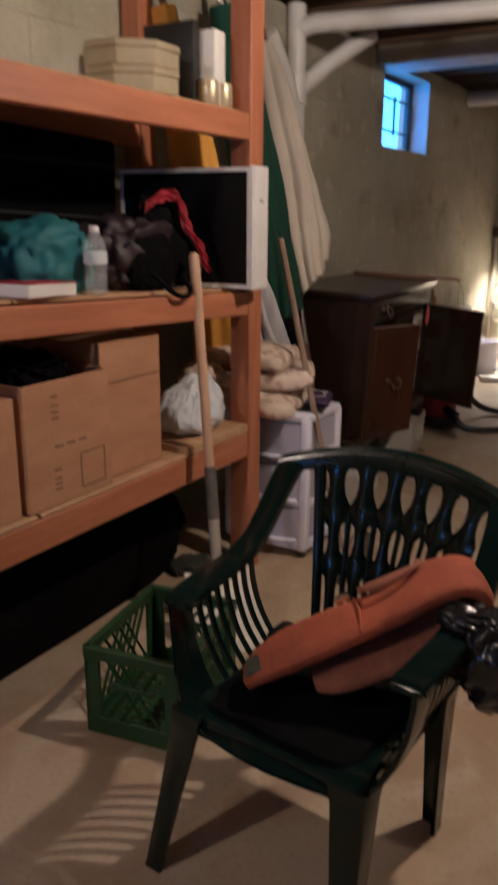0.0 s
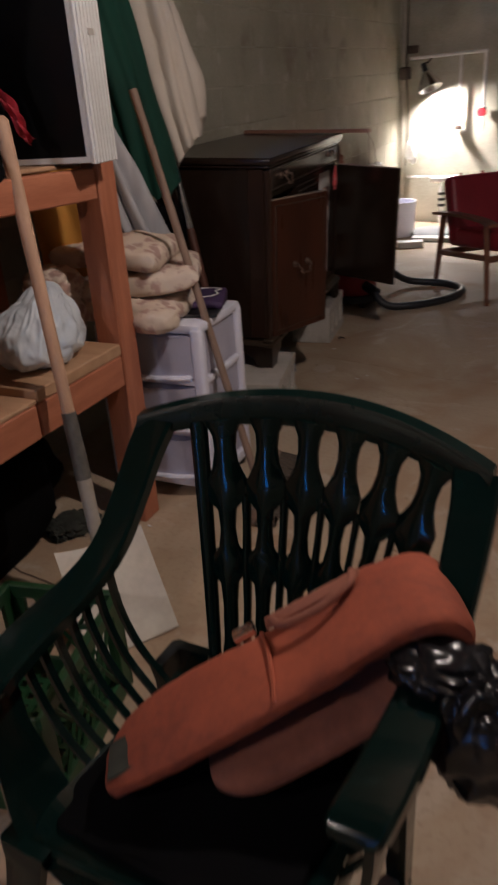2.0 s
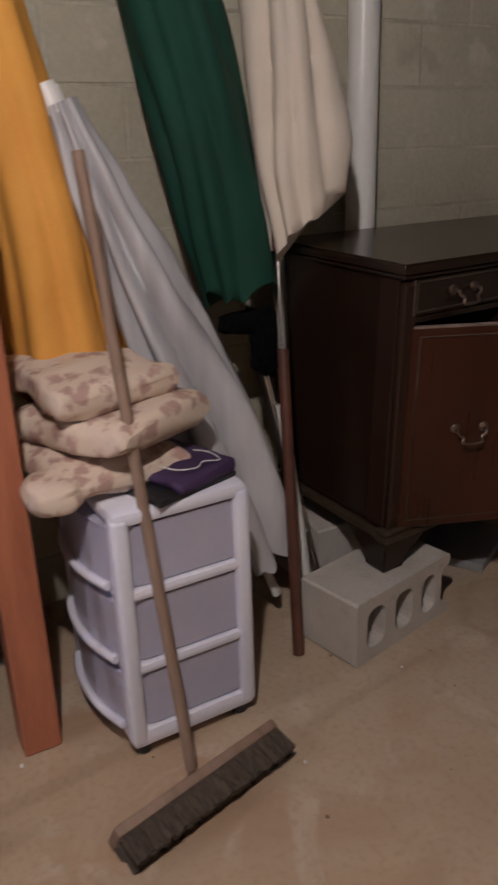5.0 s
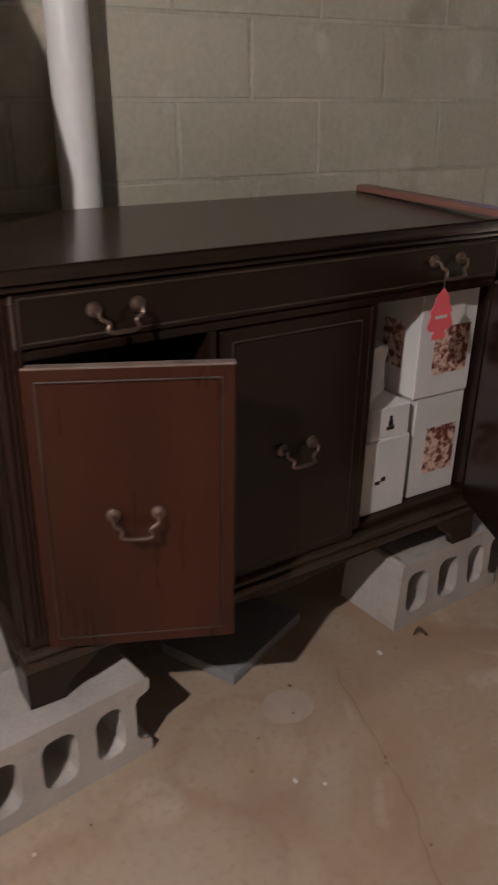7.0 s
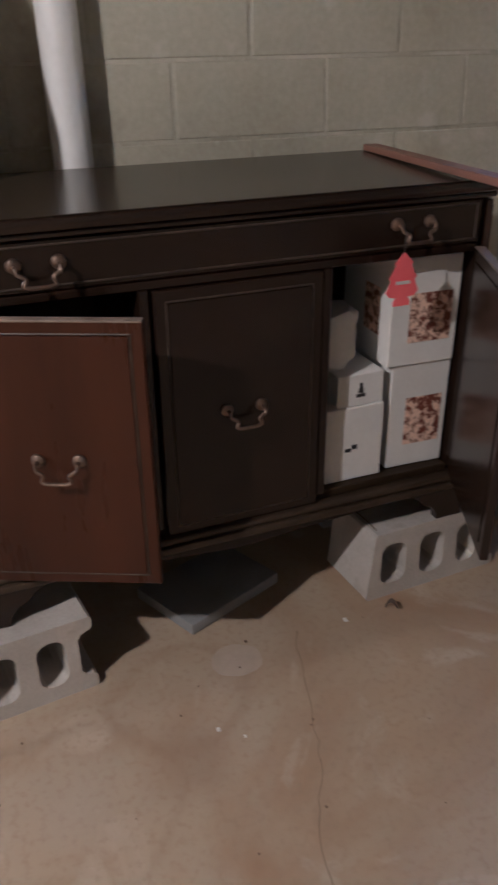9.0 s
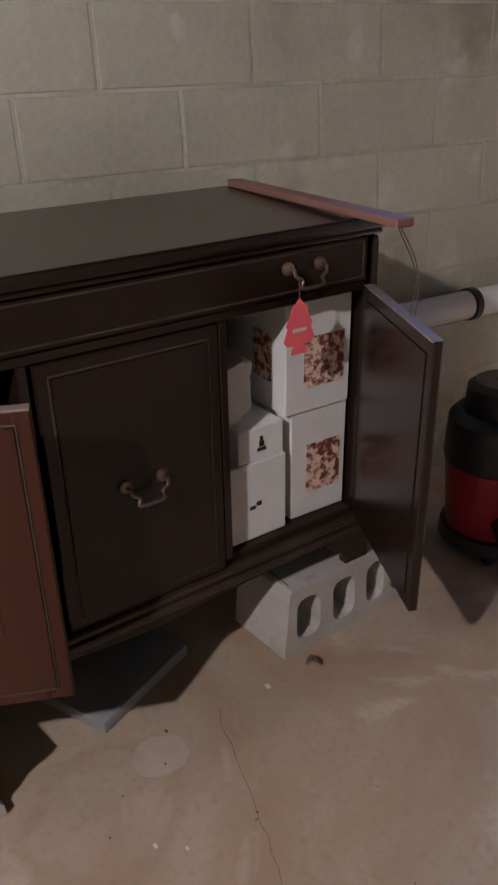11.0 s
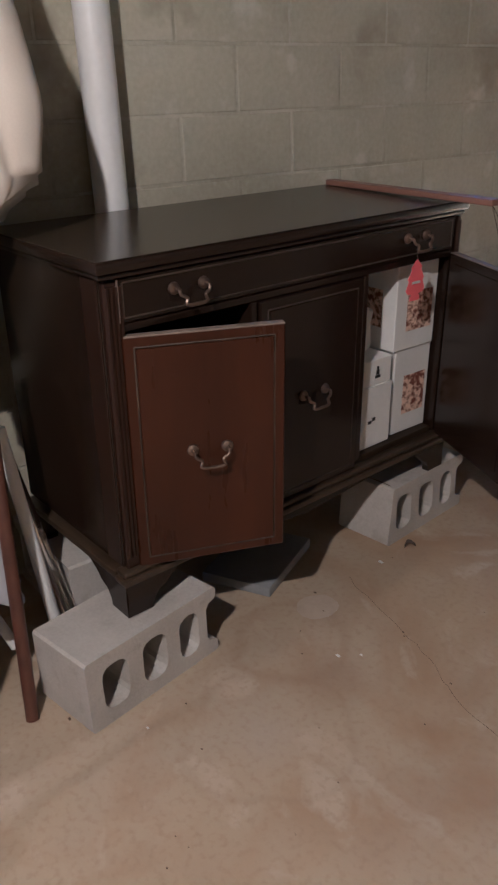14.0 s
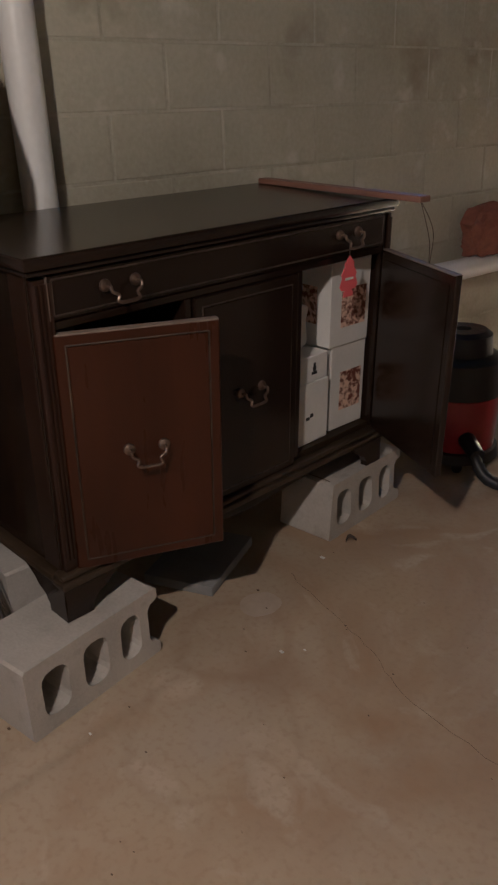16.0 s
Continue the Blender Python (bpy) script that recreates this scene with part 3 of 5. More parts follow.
def cupboard_door(at, x0, x1, z0, z1, face, handle=True):
    d = part("door", boxm((x0, 0, z0), (x1, 0.019, z1), 0.003, 1), face, SB, at=at)
    bm = bmesh.new()
    bead(bm, x0 + 0.024, x1 - 0.024, z0 + 0.024, z1 - 0.024, 0.0)
    part("moulding", bm, "edge_wear", d)
    part("door_panel", boxm((x0 + 0.027, -0.0035, z0 + 0.027), (x1 - 0.027, 0.0, z1 - 0.027), 0.001, 1), face, d)
    if x0 <= 0:
        part("worn_edge", boxm((x0 + 0.004, -0.0015, z1 - 0.003), (x1 - 0.001, 0.0195, z1 + 0.0012), 0.001, 1), "raw_edge", d, "pale worn upper edge")
    if handle:
        bail(d, (x0 + x1) / 2, -0.003, (z0 + z1) / 2 + 0.008)
    return d


cupboard_door(pose(0.046, 0.0, 0, 0, 0, -24.5), 0, 0.350, 0.297, 0.851, "mahogany_red")
cupboard_door(pose(0, 0.003, 0), 0.424, 0.783, 0.302, 0.855, "mahogany")
dr = cupboard_door(pose(W - 0.020, -0.004, 0, 0, 0, 65.3), -0.372, 0, 0.305, 0.868, "mahogany")
part("inner_panel", boxm((-0.345, 0.019, 0.335), (-0.025, 0.021, 0.84)), "mahogany", dr, smooth=False)

bm = bmesh.new()
box(bm, (-0.008, -0.018, 0.268), (W + 0.008, 0.03, 0.286), 0.005)
box(bm, (-0.002, -0.010, 0.286), (W + 0.002, 0.03, 0.302), 0.006, 3)
box(bm, (-0.006, 0.03, 0.272), (0.03, D - 0.02, 0.292), 0.004)
box(bm, (W - 0.03, 0.03, 0.272), (W + 0.006, D - 0.02, 0.292), 0.004)
part("base_moulding", bm, "mahogany_worn", SB)


def bracket(pts, lo, hi, axis):
    """A scrolled bracket, cut from a board: profile along u or d, and up."""
    bm = bmesh.new()
    a = [bm.verts.new((p, lo, z) if axis == "u" else (lo, p, z)) for p, z in pts]
    b = [bm.verts.new((p, hi, z) if axis == "u" else (hi, p, z)) for p, z in pts]
    bm.faces.new(a)
    bm.faces.new(list(reversed(b)))
    for i in range(len(a)):
        j = (i + 1) % len(a)
        bm.faces.new((a[j], a[i], b[i], b[j]))
    return bm


prof = [(0.0, 0.272), (0.004, 0.235), (0.0, 0.182), (0.07, 0.182), (0.073, 0.20), (0.088, 0.222), (0.115, 0.235), (0.13, 0.252), (0.165, 0.272)]
for base, s in ((-0.004, 1), (W + 0.004, -1)):
    pp = [(base + s * q, z) for q, z in prof]
    bm = bracket(pp, -0.012, 0.012, "u")
    side = bracket([(-0.012 + q, z) for q, z in prof], base + s * 0.0, base + s * 0.024, "d")
    me = bpy.data.meshes.new("t")
    side.to_mesh(me)
    bm.from_mesh(me)
    side.free()
    part("foot", bm, "mahogany", SB, smooth=False)
    bm = bracket([(D - 0.02 - q, z) for q, z in prof], base, base + s * 0.05, "d")
    part("foot", bm, "mahogany", SB, smooth=False)
bm = bracket([(0.165, 0.272), (0.20, 0.262), (0.30, 0.255), (0.4, 0.25), (W / 2, 0.235), (W - 0.4, 0.25), (W - 0.30, 0.255), (W - 0.20, 0.262), (W - 0.165, 0.272)], -0.004, 0.014, "u")
part("apron", bm, "mahogany", SB, smooth=False)


# ---- concrete blocks under the sideboard ----
def cinder_block(m, label, H=0.19, flare=0.0, chipped=False):
    """A hollow block on its side: three cells right through, a flat end and an open, eared end."""
    ob = thing("concrete_block", m, label, "concrete block", "blocks under the sideboard")
    L, Dp, w = (0.397 if H < 0.2 else 0.38), 0.20, 0.034
    bm = bmesh.new()

    def outline(pts):
        vs = [bm.verts.new((x, 0, z)) for x, z in pts]
        return [bm.edges.new((vs[k - 1], vs[k])) for k in range(len(vs))]

    def rounded(x0, x1, z0, z1, r):
        out = []
        for cx, cz, a0 in ((x1 - r, z1 - r, 0), (x0 + r, z1 - r, 90), (x0 + r, z0 + r, 180), (x1 - r, z0 + r, 270)):
            out += [(cx + r * math.cos(radians(a0 + a)), cz + r * math.sin(radians(a0 + a))) for a in (0, 30, 60, 90)]
        return out

    rim = [(0.006, 0), (L - 0.006, 0), (L, 0.006), (L, w - 0.006), (L - 0.006, w), (L - 0.026, w + 0.006), (L - 0.034, w + 0.02), (L - 0.034, H - w - 0.02), (L - 0.026, H - w - 0.006), (L - 0.006, H - w),
           (L, H - w + 0.006), (L, H - 0.006), (L - 0.006, H), (0.006, H), (0, H - 0.006), (0, 0.006)]
    edges = outline(rim)
    for x0, x1 in ((0.041, 0.115), (0.157, 0.231), (0.271, 0.335)):
        edges += outline(rounded(x0, x1, w + 0.003, H - w - 0.002, 0.027))
    flat = bmesh.ops.triangle_fill(bm, use_beauty=True, edges=edges)
    faces = [f for f in flat["geom"] if isinstance(f, bmesh.types.BMFace)]
    side = bmesh.ops.extrude_face_region(bm, geom=faces)
    for v in side["geom"]:
        if isinstance(v, bmesh.types.BMVert):
            v.co.y = Dp
    for v in bm.verts:
        if v.co.x < 0.03:
            v.co.x += flare * v.co.z / H
        v.co += noise.noise_vector(v.co * 25 + m.translation) * 0.0018
    part("body", bm, "cinder", ob, smooth=False)
    if chipped:
        bm = bmesh.new()
        tube(bm, smooth_path([(0.035, 0.004, H - 0.012), (0.038, 0.03, H - 0.0005), (0.040, 0.10, H), (0.036, 0.17, H)], 5), 0.0022, 5)
        part("seam", bm, "grit", ob, "dark crack across the end")
    return ob


cinder_block(pose(-1.506, 3.244, 0, 0, 0, 102), "grey concrete block with three holes under a sideboard foot")
cinder_block(pose(-1.671, 4.318, 0, 0, 0, 97.5), "pale cracked concrete block with three holes under a sideboard foot", flare=0.022, chipped=True)
cinder_block(pose(-1.868, 3.565, 0, 0, 0, 182), "grey concrete block under a rear foot of the sideboard", H=0.212)
cinder_block(pose(-2.035, 4.34, 0, 0, 0, 95), "grey concrete block under a rear foot of the sideboard", H=0.208)
single("paving_slab", boxm((0, 0, 0), (0.30, 0.22, 0.032), 0.004), "slate", pose(-1.682, 3.868, 0, 0, 0, 118), "grey paving slab lying under the sideboard", "paving slab")

bm = bmesh.new()
rows = []
for k in range(9):
    f = k / 8
    c = Vector((0.05 * f, 0.012 * math.sin(f * 5), 0.004 + 0.022 * math.sin(f * 2.6)))
    w = 0.013 * math.sin(math.pi * (0.08 + 0.86 * f))
    rows.append([c + Vector((0, -w, 0.010)), c + Vector((0, 0, 0.0)), c + Vector((0, w, 0.012)), c + Vector((0, w, 0.0135)), c + Vector((0, 0, 0.0015)), c + Vector((0, -w, 0.0115))])
loft(bm, rows)
single("dried_leaf", bm, "iron", pose(-1.63, 4.352, 0, 0, 0, 60) @ Matrix.Diagonal((0.65, 0.65, 0.65, 1)), "curled brown dried leaf on the floor by the block", "leaf")

# plank and things in the cupboard
bm = boxm((0, -0.02, 0), (0.675, 0.02, 0.016), 0.002, 1)
single("wooden_strip", bm, "strip_wood", board_pose @ pose(1.158, 0.495, 1.0112, 0, -0.9, -97.4), "thin reddish-brown wooden strip lying on the sideboard top", "wood strip")
single("loose_wire", tubem(smooth_path([(-1.515, 4.49, 1.026), (-1.485, 4.51, 0.95), (-1.475, 4.49, 0.87), (-1.505, 4.52, 0.83), (-1.525, 4.55, 0.91), (-1.505, 4.48, 1.022)], 6), 0.0012, 5), "iron", Matrix(), "thin wire loop hanging from the wooden strip", "wire")


def in_board(u, d, z, rz=0):
    return board_pose @ pose(u, d, z, 0, 0, rz)


def photo_box(u0, u1, d0, d1, z0, z1, rz=0):
    ob = thing("gift_box", in_board((u0 + u1) / 2, (d0 + d1) / 2, z0, rz), "white cardboard box printed with a small photo collage", "box", "boxes in the sideboard")
    w, d, h = (u1 - u0) / 2, (d1 - d0) / 2, z1 - z0
    part("carton", boxm((-w, -d, 0), (w, d, h), 0.002, 1), "paper", ob)
    part("picture", boxm((-w * 0.45, -d - 0.001, h * 0.22), (w * 0.80, -d, h * 0.68)), "photo_print", ob, "red and brown photo collage", smooth=False)
    part("side_picture", boxm((-w - 0.001, -d * 0.55, h * 0.26), (-w, d * 0.05, h * 0.70)), "photo_print", ob, smooth=False)
    return ob


photo_box(1.000, 1.155, 0.05, 0.28, 0.323, 0.594, -2)
photo_box(0.980, 1.154, 0.045, 0.28, 0.5945, 0.846, -2)


def small_box(u0, u1, d0, d1, z0, z1, figure):
    ob = thing("small_box", in_board((u0 + u1) / 2, (d0 + d1) / 2, z0), "small white cardboard box with a tiny dark print", "box", "boxes in the sideboard")
    w, d, h = (u1 - u0) / 2, (d1 - d0) / 2, z1 - z0
    part("carton", boxm((-w, -d, 0), (w, d, h), 0.002, 1), "paper", ob)
    for x0, x1, z0, z1 in figure:
        part("print", boxm((x0, -d - 0.001, h * z0), (x1, -d, h * z1)), "black_plastic", ob, smooth=False)


small_box(0.813, 0.972, 0.04, 0.25, 0.323, 0.515, ((-0.020, -0.004, 0.40, 0.45), (-0.002, 0.012, 0.43, 0.49)))
small_box(0.850, 0.968, 0.045, 0.25, 0.5155, 0.594, ((-0.004, 0.004, 0.58, 0.72), (-0.006, 0.007, 0.40, 0.57), (-0.011, 0.012, 0.27, 0.38)))
bm = bmesh.new()
vs = lumpy(bm, (0, 0, 0.075), (0.056, 0.06, 0.085), 0.12, 4, 5, 0.0, 4)
for v in vs:
    v.co += v.co.normalized() * 0.010 * (noise.voronoi(v.co * 22)[0][0] * 2 - 1)
    v.co.x = max(-0.048, min(0.048, v.co.x))
    v.co.y = max(-0.045, v.co.y)
    v.co.z = max(0.0, min(0.135 + v.co.x * 0.3, v.co.z))
single("paper_wrapping", bm, "paper", in_board(0.862, 0.12, 0.595), "crumpled white paper wrapping on the boxes", "paper")
# pink paper tag on the drawer handle
tag = thing("air_freshener", in_board(0.944, -0.036, 0.815), "pink tree-shaped cardboard air freshener hanging from a handle", "air freshener")
bm = bmesh.new()
half = [(0.022, 0.048), (0.018, 0.043), (0.033, 0.018), (0.028, 0.013), (0.038, -0.012), (0.030, -0.022), (0.014, -0.024), (0.020, -0.032), (0.020, -0.042)]
out = [(0, 0.07)] + half + [(-x, z) for x, z in half[::-1]]
a = [bm.verts.new((x, -0.001, z)) for x, z in out]
b = [bm.verts.new((x, 0.001, z)) for x, z in out]
bm.faces.new(a)
bm.faces.new(list(reversed(b)))
for i in range(len(a)):
    bm.faces.new((a[i - 1], a[i], b[i], b[i - 1]))
part("card", bm, "pink_tag", tag, smooth=False)
part("band", boxm((-0.017, -0.002, 0.004), (0.017, -0.0012, 0.011)), "paper", tag, smooth=False)
part("string", tubem([(0, 0, 0.068), (0.002, 0.004, 0.105)], 0.0012, 5), "iron", tag)


# ---- the garden chair ----
chair = thing("garden_chair", pose(-0.757, 1.275, 0, 0, 0, -3.5), "dark green moulded plastic garden armchair", "chair")


def back_at(s, t):
    """A place on the chair's curved back: s across from -1 to 1, t up from the seat to the top."""
    w = (0.20 + 0.075 * t) * (0.93 if s > 0 else 1.0)
    lift = 0.39 + 0.455 * t - (0.040 * s * s * t)
    return Vector((s * w, 0.205 + 0.15 * t - 0.05 * s * s, lift))


def strip(bm, centre, width, thick=0.007, face=None):
    """A flat band: centre(k), half-width(k) for each of a run of places, laid on the back's curve."""
    rings = []
    for (s, t), w in zip(centre, width):
        l, r = back_at(s - w, t), back_at(s + w, t)
        n = Vector((0, thick, 0))
        m = (l + r) / 2
        bulge = Vector((0, -min(0.010, (r - l).length * 0.35), 0))
        rings.append([l, l * 0.7 + r * 0.3 + bulge * 0.8, m + bulge, l * 0.3 + r * 0.7 + bulge * 0.8, r, r + n, l + n])
    loft(bm, rings)


slat_s = [-0.74, -0.58, -0.30, -0.025, 0.25, 0.53, 0.80]
half_gap = 0.138
prof_t = [(0.06, 1.0), (0.10, 0.55), (0.16, 0.42), (0.28, 0.40), (0.35, 0.50), (0.385, 0.98), (0.445, 0.98), (0.48, 0.50), (0.54, 0.36), (0.61, 0.45), (0.65, 0.98), (0.715, 0.98), (0.735, 0.80), (0.77, 0.58), (0.82, 0.47), (0.87, 0.52), (0.905, 0.74), (0.93, 1.02)]
for s in slat_s:
    bm = bmesh.new()
    strip(bm, [(s * (0.84 + 0.16 * t), t) for t, k in prof_t], [half_gap * (0.36 if s < -0.7 else k) * (0.84 + 0.16 * t) for t, k in prof_t])
    part("slat", bm, "green_plastic", chair, smooth=True, sharp=50)
# fine ribs low in each slat field
for a, b in zip(slat_s[1:], slat_s[2:]):
    bm = bmesh.new()
    c = (a + b) / 2
    strip(bm, [(c * 0.85, 0.05), (c * 0.87, 0.25), (c * 0.91, 0.43)], [0.024, 0.021, 0.026], 0.009)
    strip(bm, [(c * 0.91, 0.43), (c * 0.93, 0.56), (c * 0.95, 0.66)], [0.026, 0.021, 0.026], 0.009)
    part("rib", bm, "green_plastic", chair, smooth=True, sharp=50)
# top rail
bm = bmesh.new()
rings = []
for k in range(25):
    s = -1.09 + 2.18 * k / 24
    p, q = back_at(s, 0.90 + 0.01 * s * s), back_at(s, 1.0)
    top = q + Vector((0, 0.018, 0.004))
    rings.append([p, p * 0.5 + q * 0.5 + Vector((0, -0.006, 0)), q + Vector((0, -0.002, 0)), top, top + Vector((0, 0.012, -0.018)), p + Vector((0, 0.01, 0))])
loft(bm, rings)
part("top_rail", bm, "green_plastic", chair)
for side in (-1, 1):
    # arm: a broad band from the front corner back and up to the top rail
    path = [(0.262, -0.147, 0.590), (0.264, -0.135, 0.604), (0.272, -0.05, 0.612), (0.275, 0.06, 0.618), (0.275, 0.14, 0.640), (0.276, 0.205, 0.69), (0.275, 0.262, 0.75), (0.270, 0.300, 0.79)]
    wid = [0.030, 0.034, 0.034, 0.031, 0.029, 0.029, 0.031, 0.034]
    pts = smooth_path(path, 4)
    bm = bmesh.new()
    rings = []
    for i, p in enumerate(pts):
        f = i / (len(pts) - 1) * (len(wid) - 1)
        k = min(int(f), len(wid) - 2)
        w = wid[k] * (1 - f + k) + wid[k + 1] * (f - k)
        d = (pts[min(i + 1, len(pts) - 1)] - pts[max(i - 1, 0)]).normalized()
        u = Vector((1, 0, 0))
        n = u.cross(d).normalized()
        c = Vector((p.x * (0.95 if side > 0 else -1.0), p.y, p.z))
        rings.append([c + u * a * w + n * b for a, b in ((-1, -0.018), (-1, 0), (-0.85, 0.005), (0, 0.006), (0.85, 0.005), (1, 0), (1, -0.018), (0, -0.006))])
    loft(bm, rings)
    part("armrest", bm, "green_plastic", chair)
    # broad front upright, curving in from the arm to the seat's corner
    bm = bmesh.new()
    rings = []
    for q in smooth_path([(0.266, -0.125, 0.600), (0.262, -0.125, 0.55), (0.252, -0.128, 0.49), (0.228, -0.135, 0.425), (0.196, -0.145, 0.385)], 4):
        h = 0.034 + 0.020 * max(0, (0.50 - q.z) / 0.12)
        rings.append([Vector((side * (q.x + a), q.y + b * h, q.z)) for a, b in ((0.0, -1), (0.010, -0.9), (0.012, 0), (0.010, 0.9), (0.0, 1), (-0.004, 0))])
    loft(bm, rings)
    part("arm_upright", bm, "green_plastic", chair, smooth=True, sharp=60)
    # slats under the arm
    for k in range(7):
        y0 = -0.070 + k * 0.033
        top_z = 0.605 if k < 5 else 0.625
        bm = bmesh.new()
        p = smooth_path([(side * 0.268, y0, top_z), (side * 0.262, y0 + 0.004, 0.54), (side * 0.238, y0 + 0.010, 0.46), (side * 0.195, y0 + 0.018, 0.39)], 4)
        rings = [[q + Vector((-0.004, -0.006, 0)), q + Vector((0.004, -0.006, 0)), q + Vector((0.004, 0.006, 0)), q + Vector((-0.004, 0.006, 0))] for q in p]
        loft(bm, rings)
        part("side_slat", bm, "green_plastic", chair, smooth=True, sharp=50)
    # legs: angle sections, splayed
    for top_p, foot, fb in (((0.186, -0.165), (0.228, -0.222), -1), ((0.19, 0.20), (0.215, 0.225), 1)):
        bm = bmesh.new()
        rings = []
        for t, w in ((0.0, 0.023), (0.03, 0.022), (0.5, 0.027), (0.9, 0.034), (1.0, 0.040)):
            x, y, z = foot[0] * (1 - t) + top_p[0] * t, foot[1] * (1 - t) + top_p[1] * t, 0.395 * t
            rings.append([Vector((side * (x + a * w) - 0.035 + 0.025 * t, y + fb * b * w, z)) for a, b in ((-1, 1), (0.8, 1), (1, 0.8), (1, -1), (0.55, -1), (0.5, 0.4), (0.4, 0.5), (-1, 0.55))])
        loft(bm, rings)
        part("leg", bm, "green_plastic", chair, smooth=True, sharp=45)
# seat: a dished sheet with a rolled front edge
bm = bmesh.new()
rings = []
for k in range(15):
    v = k / 14
    y = -0.185 + 0.41 * v
    ring_t, ring_b = [], []
    for j in range(15):
        h = -1 + 2 * j / 14
        w = 0.200 - 0.010 * v
        z = 0.398 - 0.014 * (1 - h * h) * min(1, v * 4) - 0.02 * v - (0.030 if k == 0 else 0.006 if k == 1 else 0)
        z += 0.012 * max(0, abs(h) - 0.8) / 0.2
        ring_t.append(Vector((h * w, y - 0.03 * (1 - h * h) * (1 - v), z)))
        ring_b.append(Vector((h * w, y - 0.03 * (1 - h * h) * (1 - v), z - 0.008)))
    rings.append(ring_t + ring_b[::-1])
loft(bm, rings)
part("seat", bm, "green_plastic", chair)
bm = bmesh.new()
box(bm, (-0.19, -0.190, 0.345), (0.19, -0.178, 0.390), 0.004)
for s in (-1, 1):
    box(bm, (s * 0.19 - 0.006, -0.175, 0.335), (s * 0.19 + 0.006, 0.20, 0.386), 0.004)
part("seat_apron", bm, "green_plastic", chair)

# black cloth on the seat
bm = bmesh.new()
vs = lumpy(bm, (0, 0, 0.012), (0.178, 0.172, 0.020), 0.10, 4, 5, 0.0, 2)
for v in vs:
    # square with the seat, with soft folds on top
    k = 1.0 + 0.16 * min(abs(v.co.x), abs(v.co.y)) / 0.12
    v.co.x, v.co.y = min(0.178, max(-0.178, v.co.x * k)), min(0.18, max(-0.172, v.co.y * k))
    v.co.z += 0.010 * max(0.0, noise.noise(v.co * 12)) * (v.co.z > 0.008)
single("black_jacket", bm, "black_cloth", pose(-0.768, 1.285, 0.382, 0, 0, -5), "black folded cloth lying on the chair seat", "clothing")

# the folded rust-coloured pad across the chair
pad = thing("folded_pad", Matrix(((0.771, 0.505, -0.383, -0.877), (0.455, -0.863, -0.227, 1.215), (0.445, -0.003, 0.895, 0.432), (0, 0, 0, 1))), "rust-orange padded cloth roll folded over a garden chair", "padded cloth")


def pad_slab(path, half_w, half_t, seed, nose):
    bm = bmesh.new()
    rings = []
    pts = smooth_path(path, 8)
    for i, p in enumerate(pts):
        f = i / (len(pts) - 1)
        d = (pts[min(i + 1, len(pts) - 1)] - pts[max(i - 1, 0)]).normalized()
        n = Vector((0, 1, 0)).cross(d).normalized() * -1
        taper = min(1.0, 0.30 + abs(nose) * (f if nose > 0 else 1 - f)) ** 0.6
        ring = []
        for k in range(20):
            a = 2 * math.pi * k / 20
            cx = math.copysign(abs(math.cos(a)) ** 0.45, math.cos(a))
            cz = math.copysign(abs(math.sin(a)) ** 0.7, math.sin(a))
            q = p + Vector((0, 1, 0)) * cx * half_w * taper + n * cz * half_t * (0.6 + 0.4 * taper)
            q += noise.noise_vector(q * 9 + Vector((seed, 0, 0))) * 0.007 + noise.noise_vector(q * 30) * 0.0015
            ring.append(q)
        rings.append(ring)
    loft(bm, rings)
    return bm


part("upper_pad", pad_slab([(-0.01, 0.01, 0.02), (0.05, 0.0, 0.03), (0.2, 0.0, 0.037), (0.34, 0, 0.043), (0.44, 0, 0.050), (0.487, 0, 0.036), (0.50, 0, 0.006), (0.48, 0, -0.022)], 0.074, 0.019, 0, 3.5), "rust_cloth", pad)
part("lower_pad", pad_slab([(0.475, 0.008, -0.024), (0.40, 0.018, -0.034), (0.28, 0.028, -0.040), (0.17, 0.032, -0.036), (0.12, 0.032, -0.03)], 0.070, 0.018, 5, -2.6), "rust_lining", pad, "paler worn underside")
bm = bmesh.new()
box(bm, (0.27, -0.070, 0.064), (0.42, -0.046, 0.071), 0.003)
tube(bm, smooth_path([(0.28, -0.06, 0.070), (0.30, -0.025, 0.079), (0.35, -0.015, 0.082), (0.40, -0.03, 0.082), (0.41, -0.06, 0.076)], 4), 0.006, 8)
part("strap", bm, "rust_lining", pad, "brown webbing strap and loop")
bm = bmesh.new()
tube(bm, smooth_path([(0.255, -0.066, 0.050), (0.262, -0.03, 0.0565), (0.262, 0.03, 0.0565), (0.255, 0.066, 0.050)], 4), 0.0035, 6)
part("seam", bm, "rust_cloth", pad)
part("end_patch", boxm((0.0, -0.02, 0.040), (0.085, 0.045, 0.0445), 0.002, 1), "glove", pad, "dark worn end patch")
part("buckle", boxm((0.215, -0.088, 0.050), (0.25, -0.068, 0.064), 0.003), "chrome", pad, "small metal buckle")
sack = thing("black_bag", pose(-0.425, 1.33, 0.565, 0, 0, 10), "shiny black plastic bag hanging over the chair arm", "bag")
